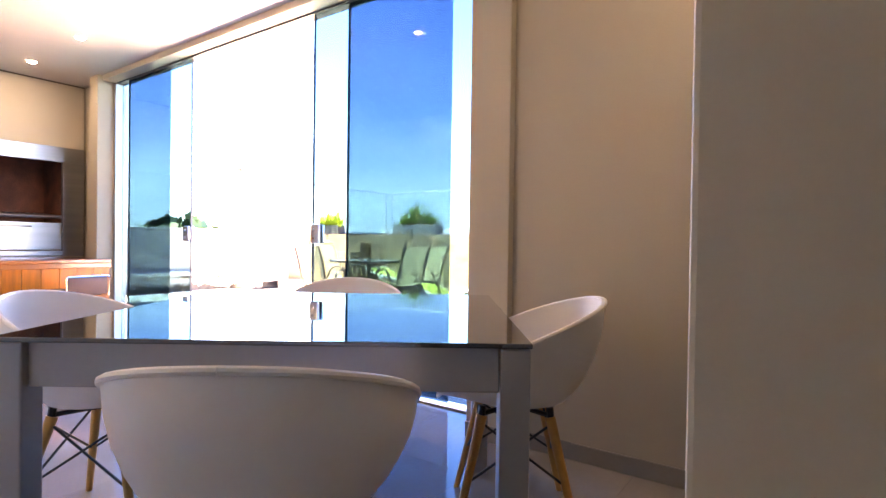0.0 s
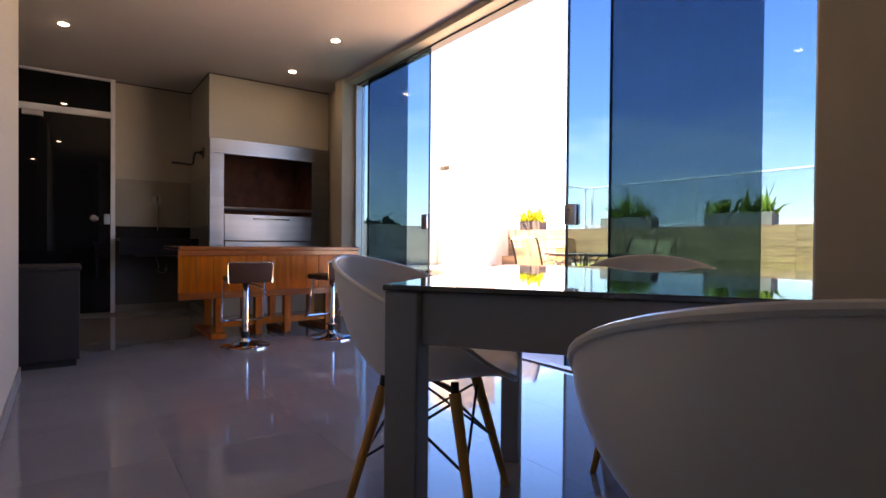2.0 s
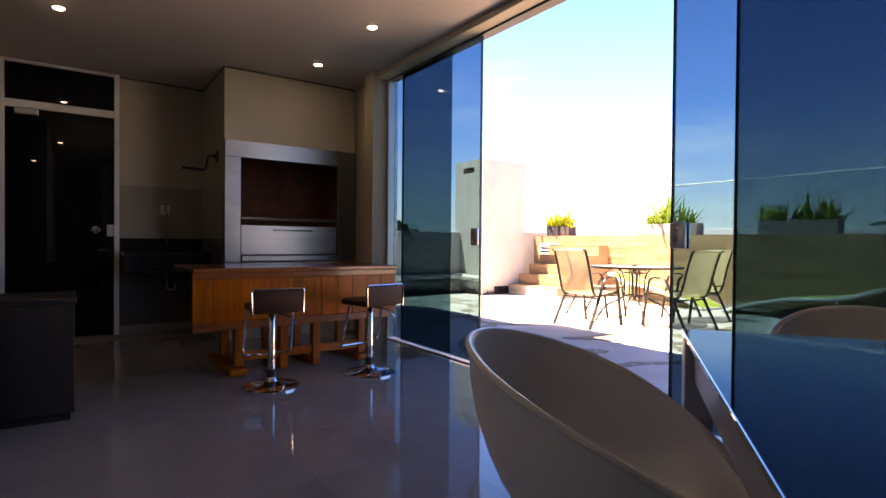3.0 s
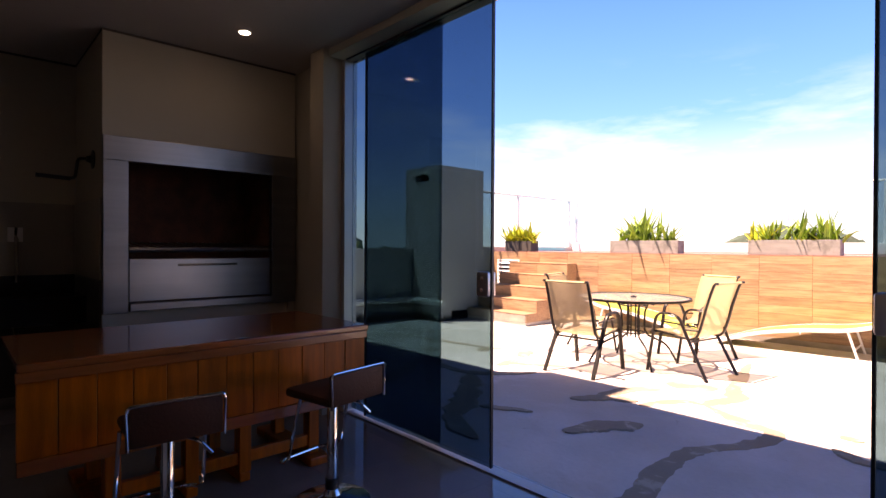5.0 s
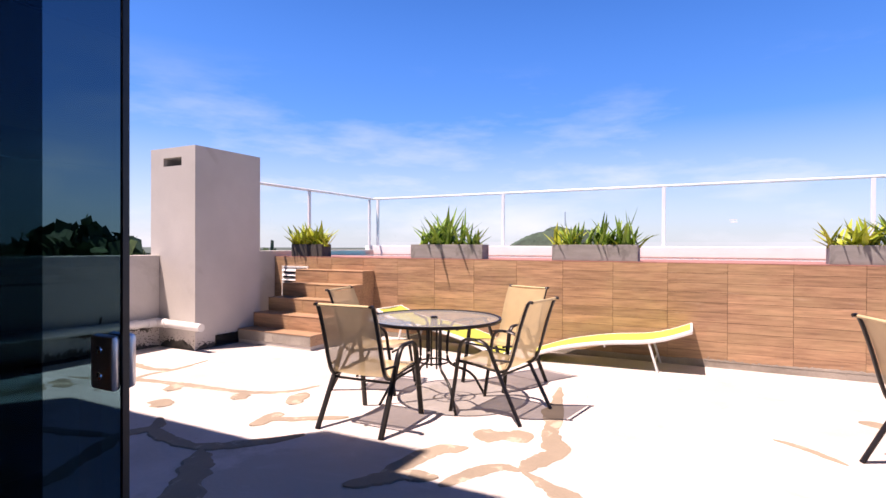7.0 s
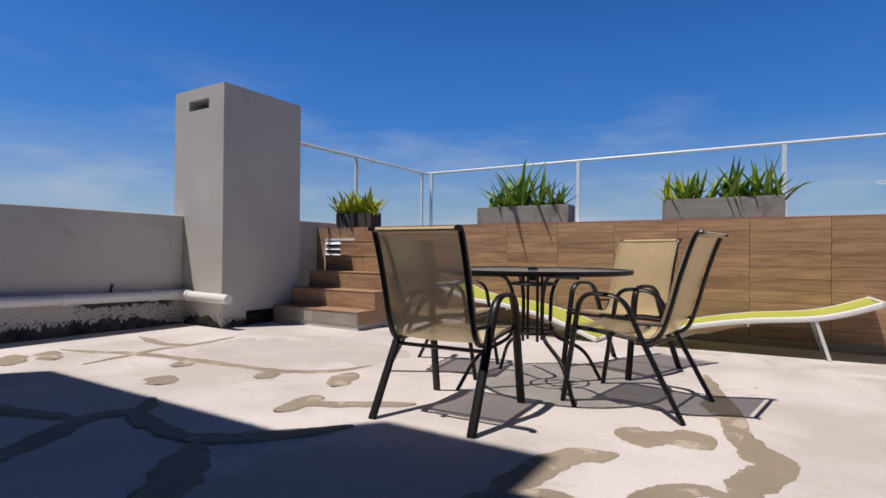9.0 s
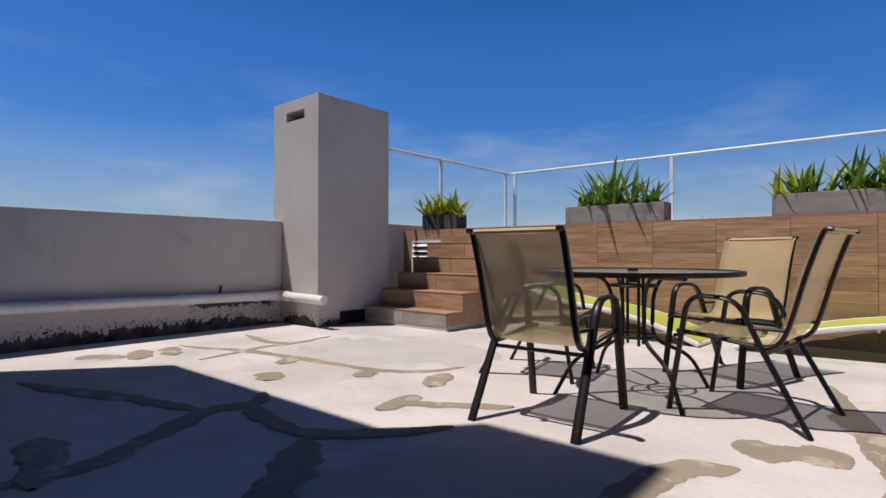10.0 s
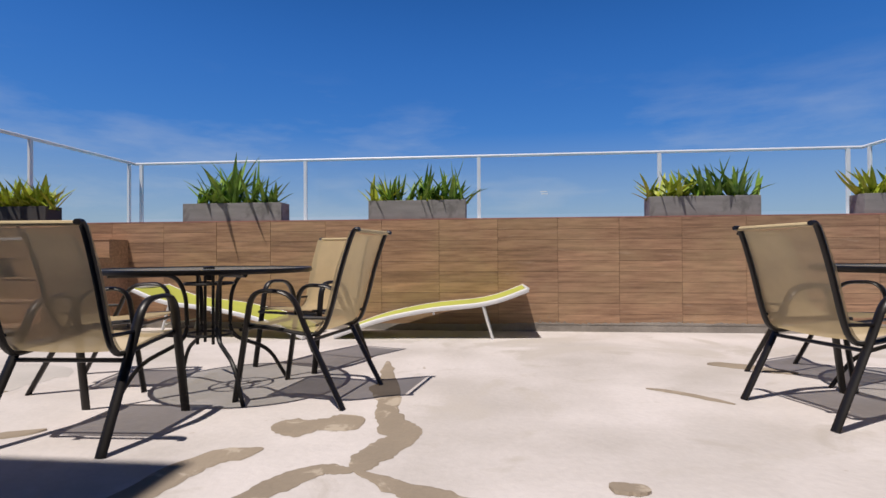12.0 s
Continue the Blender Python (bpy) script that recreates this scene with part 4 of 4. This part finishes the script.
# ---- planters ----
def leaf(bm, base, way, length, width, droop, rng):
    """A thick pointed blade that arches outwards."""
    d = Vector((way[0], way[1], 0))
    d = d.normalized() if d.length > 0 else Vector((1, 0, 0))
    s = Vector((-d.y, d.x, 0))
    p, dirv = Vector(base), Vector(way).normalized()
    prev = None
    n = 5
    for i in range(n + 1):
        f = i / n
        w = width * (0.75 + 0.6 * f) * (1 - f) ** 0.75 + 0.001
        up = dirv.cross(s).normalized()
        ring = [bm.verts.new(p - s * w), bm.verts.new(p - up * w * 0.45), bm.verts.new(p + s * w), bm.verts.new(p + up * w * 0.12)]
        if prev:
            for j in range(4):
                bm.faces.new((prev[j], prev[(j + 1) % 4], ring[(j + 1) % 4], ring[j]))
        prev = ring
        p = p + dirv * (length / n)
        dirv = (dirv + Vector((d.x * droop / n, d.y * droop / n, -droop * 0.6 / n)) + Vector((rng.uniform(-.06, .06), rng.uniform(-.06, .06), 0))).normalized()


def planter(x0, x1, clumps, seed, trough=M_PLANTER, look_of="grey concrete trough planter with green succulents on the deck edge"):
    """clumps: (x from the trough's middle, height, leaves, spread, yellow)"""
    rng = random.Random(seed)
    w, cx = (x1 - x0) / 2, (x0 + x1) / 2
    p = thing("planter", (cx, WY + 0.155, DECK), 0, look_of, "planter", "planters along the pool deck")
    t = 0.025
    h, dep = 0.215, 0.125
    bm = box(-w, -dep, 0, w, -dep + t, h, 0.004)
    box(-w, dep - t, 0, w, dep, h, 0.004, bm)
    box(-w, -dep + t, 0, -w + t, dep - t, h, 0.004, bm)
    box(w - t, -dep + t, 0, w, dep - t, h, 0.004, bm)
    box(-w + t, -dep + t, 0, w - t, dep - t, 0.03, 0, bm)
    part("trough", bm, trough, p)
    part("soil", box(-w + t, -dep + t, 0.03, w - t, dep - t, h - 0.03), M_SOIL, p)
    for cxx, hh, count, spread, yel in clumps:
        bm = bmesh.new()
        for i in range(int(count * 0.85)):
            a, k = rng.uniform(0, 2 * math.pi), rng.uniform(0.1, 1.0)
            way = (math.cos(a) * spread * k * 1.7, math.sin(a) * spread * k * 1.1, 1.0)
            base = (cxx + rng.uniform(-.13, .13), rng.uniform(-.06, .06), h - 0.035)
            leaf(bm, base, way, hh * rng.uniform(0.55, 1.2), rng.uniform(0.027, 0.050), rng.uniform(-0.1, 0.7), rng)
        bmesh.ops.recalc_face_normals(bm, faces=bm.faces)
        part("plant", bm, M_LEAFY if yel else M_LEAF, p, "yellow-green succulent" if yel else "green aloe clump")
    bm = bmesh.new()
    for i in range(int(150 * w)):
        a = rng.uniform(0, 2 * math.pi)
        way = (math.cos(a) * 0.9, math.sin(a) * 0.9, rng.uniform(0.4, 1.0))
        leaf(bm, (rng.uniform(-w + 0.05, w - 0.05), rng.uniform(-.085, .085), h - 0.035), way, rng.uniform(0.07, 0.17), rng.uniform(0.010, 0.017), 0.5, rng)
    bmesh.ops.recalc_face_normals(bm, faces=bm.faces)
    part("ground_cover", bm, M_LEAFY, p, "low yellow-green ground cover")
    return p


planter(-10.35, -9.66, [(-0.26, 0.42, 46, 1.3, True), (0.02, 0.40, 46, 0.9, True), (0.26, 0.42, 44, 1.3, True)], 1, M_POT, "darker grey trough planter with yellow-green succulents beside the steps")
planter(-7.88, -6.66, [(-0.35, 0.42, 30, 0.9, False), (-0.12, 0.60, 34, 0.70, False), (0.10, 0.56, 26, 0.75, False), (0.42, 0.38, 26, 0.8, False)], 2)
planter(-5.62, -4.50, [(-0.42, 0.32, 30, 0.8, True), (-0.22, 0.36, 30, 0.7, False), (0.12, 0.42, 34, 0.6, False), (0.38, 0.50, 14, 0.25, False), (0.45, 0.36, 20, 0.8, False)], 3)
planter(-2.48, -1.33, [(-0.45, 0.34, 26, 1.1, True), (-0.25, 0.36, 30, 0.8, True), (0.05, 0.42, 34, 0.6, False), (0.3, 0.42, 34, 0.6, False), (0.45, 0.36, 20, 0.9, False)], 4)
planter(-0.30, 0.65, [(-0.3, 0.40, 30, 0.9, True), (0.0, 0.45, 34, 0.6, False), (0.3, 0.40, 30, 0.8, False)], 5)


# ---- garden furniture ----
def garden_chair():
    """A sling armchair that faces its own +y."""
    c = thing("garden_chair", (0, 0, 0), 0, "beige sling garden armchair with dark bronze tube frame", "garden chair", "garden chairs on the terrace")
    W = 0.275
    for s in (-1, 1):
        x = s * W
        pts = rounded([(s * 0.29, -0.345, 0.0), (x, -0.10, 0.46), (x, -0.02, 0.645), (x, 0.24, 0.655), (s * 0.285, 0.345, 0.0)], 0.10, 7)
        part("arm_loop", tube(pts, 0.013, 8, None, 0.026, up=(1, 0, 0)), M_FRAME, c, "dark tube arm and legs", True)
        sl = smooth_line([(s * 0.25, 0.31, 0.445), (s * 0.25, 0.10, 0.43), (s * 0.25, -0.12, 0.405), (s * 0.25, -0.20, 0.43), (s * 0.25, -0.25, 0.53),
                          (s * 0.25, -0.32, 0.78), (s * 0.25, -0.39, 0.98), (s * 0.25, -0.43, 1.0)], 5)
        part("sling_rail", tube(sl, 0.013, 8, None, 0.018, up=(1, 0, 0)), M_FRAME, c, "", True)
        part("side_brace", tube([(x, -0.08, 0.50), (s * 0.25, -0.235, 0.50)], 0.010, 6), M_FRAME, c)
    part("cross_bar", tube([(-W, 0.315, 0.42), (W, 0.315, 0.42)], 0.011, 8), M_FRAME, c, "", True)
    part("cross_bar", tube([(-W, -0.145, 0.375), (W, -0.145, 0.375)], 0.011, 8), M_FRAME, c, "", True)
    part("top_hem", tube([(-0.245, -0.405, 0.995), (0.245, -0.405, 0.995)], 0.012, 8), M_HEM, c, "sling fabric wrapped over the top bar", True)
    prof = smooth_line([(0, 0.325, 0.455), (0, 0.10, 0.442), (0, -0.11, 0.42), (0, -0.175, 0.44), (0, -0.225, 0.535), (0, -0.295, 0.785), (0, -0.375, 0.99)], 5)
    rows = [[(x, p.y, p.z - 0.012 * (1 - (x / 0.262) ** 2)) for x in (-0.262, -0.16, -0.055, 0.055, 0.16, 0.262)] for p in prof]
    part("sling", sheet(rows), M_SLING, c, "beige woven sling", True)
    return c


gc = garden_chair()
gc.matrix_world = pose(-6.14, 5.66, 0, 0, 0, 3)
copy_thing(gc, pose(-5.30, 6.44, 0, 0, 0, 81))
copy_thing(gc, pose(-5.62, 7.38, 0, 0, 0, 160))
copy_thing(gc, pose(-6.76, 6.60, 0, 0, 0, -80))
copy_thing(gc, pose(-2.31, 6.32, 0, 0, 0, -73))
copy_thing(gc, pose(-1.93, 7.14, 0, 0, 0, -148))


def garden_table():
    t = thing("garden_table", (0, 0, 0), 0, "round garden table with glass top on dark tube legs", "garden table", "garden tables on the terrace")
    part("glass_top", lathe([(0.61, 0.765), (0.615, 0.769), (0.61, 0.773)], 48), M_TTOP, t, "translucent glass top")
    part("rim", lathe([(0.612, 0.752), (0.635, 0.752), (0.640, 0.766), (0.635, 0.780), (0.615, 0.780), (0.612, 0.774)], 48, hollow=True), M_FRAME, t, "dark rim", True)
    for i in range(4):
        a = radians(45 + 90 * i)
        d = Vector((math.cos(a), math.sin(a), 0))
        pts = rounded([d * 0.56 + Vector((0, 0, 0.745)), d * 0.20 + Vector((0, 0, 0.74)), d * 0.14 + Vector((0, 0, 0.62)), d * 0.13 + Vector((0, 0, 0.34)), d * 0.40 + Vector((0, 0, 0.22)), d * 0.53], 0.09, 6)
        part("leg", tube(pts, 0.013, 8), M_FRAME, t, "", True)
        part("upright", tube([d * 0.07 + Vector((0, 0, 0.30)), d * 0.07 + Vector((0, 0, 0.75))], 0.010, 8), M_FRAME, t, "", True)
    for z, r in ((0.68, 0.145), (0.36, 0.135)):
        ring = [(r * math.cos(2 * math.pi * i / 24), r * math.sin(2 * math.pi * i / 24), z) for i in range(25)]
        part("ring", tube(ring, 0.009, 6), M_FRAME, t, "", True)
    part("umbrella_hub", lathe([(0.03, 0.70), (0.035, 0.785), (0.02, 0.79)], 16), M_FRAME, t, "", True)
    return t


gt = garden_table()
gt.matrix_world = pose(-5.98, 6.45, 0, 0, 0, 4)
copy_thing(gt, pose(-1.58, 6.60, 0, 0, 0, 20))


def sun_lounger():
    """A lounger whose head rises at its own +x end."""
    c = thing("sun_lounger", (0, 0, 0), 0, "lime-green sling sun lounger with white frame", "sun lounger", "loungers by the tiled wall")
    prof = smooth_line([(-1.0, 0, 0.035), (-0.6, 0, 0.18), (-0.3, 0, 0.255), (0.05, 0, 0.315), (0.45, 0, 0.355), (0.70, 0, 0.41), (0.97, 0, 0.51)], 5)
    for s in (-1, 1):
        part("side_rail", tube([(p.x, s * 0.30, p.z - 0.01) for p in prof], 0.016, 8, None, 0.024), M_WHITEFR, c, "white tube rail", True)
        part("leg", tube([(0.51, s * 0.29, 0.355), (0.615, s * 0.29, 0.0)], 0.014, 8), M_WHITEFR, c, "", True)
        part("stub_foot", tube([(0.02, s * 0.29, 0.30), (0.02, s * 0.29, 0.25)], 0.010, 8), M_WHITEFR, c, "", True)
    part("cross_bar", tube([(0.58, -0.29, 0.12), (0.58, 0.29, 0.12)], 0.010, 8), M_WHITEFR, c, "", True)
    part("end_bar", tube([(-0.99, -0.31, 0.022), (-0.99, 0.31, 0.022)], 0.018, 8), M_WHITEFR, c, "", True)
    part("end_bar", tube([(0.965, -0.32, 0.51), (0.965, 0.32, 0.51)], 0.014, 8), M_WHITEFR, c, "", True)
    rows = [[(p.x, y, p.z + 0.012 - 0.02 * (1 - (y / 0.29) ** 2)) for y in (-0.29, -0.15, 0, 0.15, 0.29)] for p in prof]
    part("sling", sheet(rows, 0.006), M_LOUNGE, c, "lime-green sling", True)
    return c


sl = sun_lounger()
sl.matrix_world = pose(-4.82, 8.84, 0, 0, 0, 2)
copy_thing(sl, pose(-7.08, 8.80, 0, 0, 0, 176))

# ---- distance ----
bm = bmesh.new()
bmesh.ops.create_circle(bm, cap_ends=True, segments=64, radius=4500)
for v in bm.verts:
    v.co.z = -14
setting("ground", bm, M_LAND, "far green land below the roof terrace", "ground")


def hill(cx, cy, r, h, seed):
    rows = []
    for i in range(61):
        row = []
        for j in range(61):
            u, v = i / 30 - 1, j / 30 - 1
            d = math.sqrt(u * u + v * v)
            z = h * max(0, math.cos(min(1, d) * math.pi / 2)) ** 0.6
            z *= 1 + 0.14 * noise.noise(Vector((u * 3 + seed, v * 3, 0)))
            z += 4.0 * max(0, 1 - d) ** 0.3 * noise.noise(Vector((u * 28, v * 28, seed)))
            row.append((cx + u * r, cy + v * r, -14 + z))
        rows.append(row)
    return sheet(rows)


setting("far_hill", hill(-153, 600, 76, 36, 1), M_HILL, "wooded hill on the horizon with a mast", "hill", True)
mast = thing("radio_mast", (-155, 600, 25), 0, "thin radio mast on the far hill", "mast")
part("mast_pole", tube([(0, 0, 0), (0, 0, 16)], 0.5, 6), M_ALU, mast)


def tree(x, y, z, h, seed):
    rng = random.Random(seed)
    t = thing("tree", (x, y, z), 0, "leafy dark green tree beyond the parapet", "tree", "trees beyond the terrace")
    part("trunk", tube([(0, 0, 0), (0.1, 0, h * 0.35), (0, 0.1, h * 0.7)], h * 0.03, 8, ends=(1, 0.4)), M_FRAME, t)
    bm = bmesh.new()
    for i in range(420):
        a, b, r = rng.uniform(0, 6.28), rng.uniform(-1, 1), rng.uniform(0.5, 1) ** 0.5
        k = math.sqrt(1 - b * b)
        lump = 0.8 + 0.35 * noise.noise(Vector((math.cos(a) * 2, math.sin(a) * 2, b * 2 + seed)))
        c = Vector((math.cos(a) * k, math.sin(a) * k, b * 0.75)) * (h * 0.36 * r * lump) + Vector((0, 0, h * 0.68))
        q = Euler((rng.uniform(0, 6), rng.uniform(0, 6), rng.uniform(0, 6))).to_matrix()
        w = h * 0.045
        bm.faces.new([bm.verts.new(c + q @ Vector(o) * w) for o in ((-1, -0.6, 0), (1, -0.5, 0.2), (0.8, 0.7, 0), (-0.6, 0.8, -0.2))])
    part("crown", bm, M_TREE, t)


for i, (x, y, h) in enumerate(((-56, 29.5, 19.3), (-60, 36, 17.0), (-53, 38, 16.6), (-50, 42, 16.9), (-58, 33, 17.2), (-47, 46, 16.4), (-64, 30, 17.3), (-70, 27, 17.0), (-44, 52, 16.2))):
    tree(x, y, -14, h, i)

# ---- tiles ----
TW = 0.62
fl = bpy.data.objects["floor"]
me0 = None
for i in range(-14, 5):
    for j in range(-6, 5):
        x0, y0 = i * TW, 0.28 + j * TW
        if x0 < -8.56 or x0 + TW > 2.5 or y0 + TW > 2.93 or y0 < -3.2:
            continue
        if me0 is None:
            ob = part("floor_tile", box(0.0005, 0.0005, -0.004, TW - 0.0005, TW - 0.0005, 0.0), M_FLOOR, fl)
            me0 = ob.data
        else:
            ob = new("floor_tile", me0)
            ob.parent = fl
        ob.location = (x0, y0, 0)
part("floor_edge_tile", box(-8.55, 2.76, -0.004, 0.0, 3.0, 0.0), M_FLOOR, fl)

pw = setting("tiled_wall", box(-10.72, WY + 0.010, 0.075, 2.2, WY + 0.012, DECK - 0.012), M_JOINT, "long wall clad in wood-look tiles below the pool deck", "wall")
ROWS_N, TZ0 = 10, 0.075
TH = (DECK - 0.013 - TZ0) / ROWS_N
me0 = None
for i in range(-7, 13):
    for k in range(ROWS_N):
        x0 = -6.12 + 0.66 * i
        if x0 + 0.66 > 2.2:
            continue
        if me0 is None:
            ob = part("tile", box(0.0016, 0, 0.0015, 0.6584, 0.010, TH - 0.0015, 0.0013), M_TILE, pw)
            me0 = ob.data
        else:
            ob = new("tile", me0)
            ob.parent = pw
        ob.location = (x0, WY + 0.0005 * ((i * 7 + k * 3) % 3), TZ0 + k * TH)
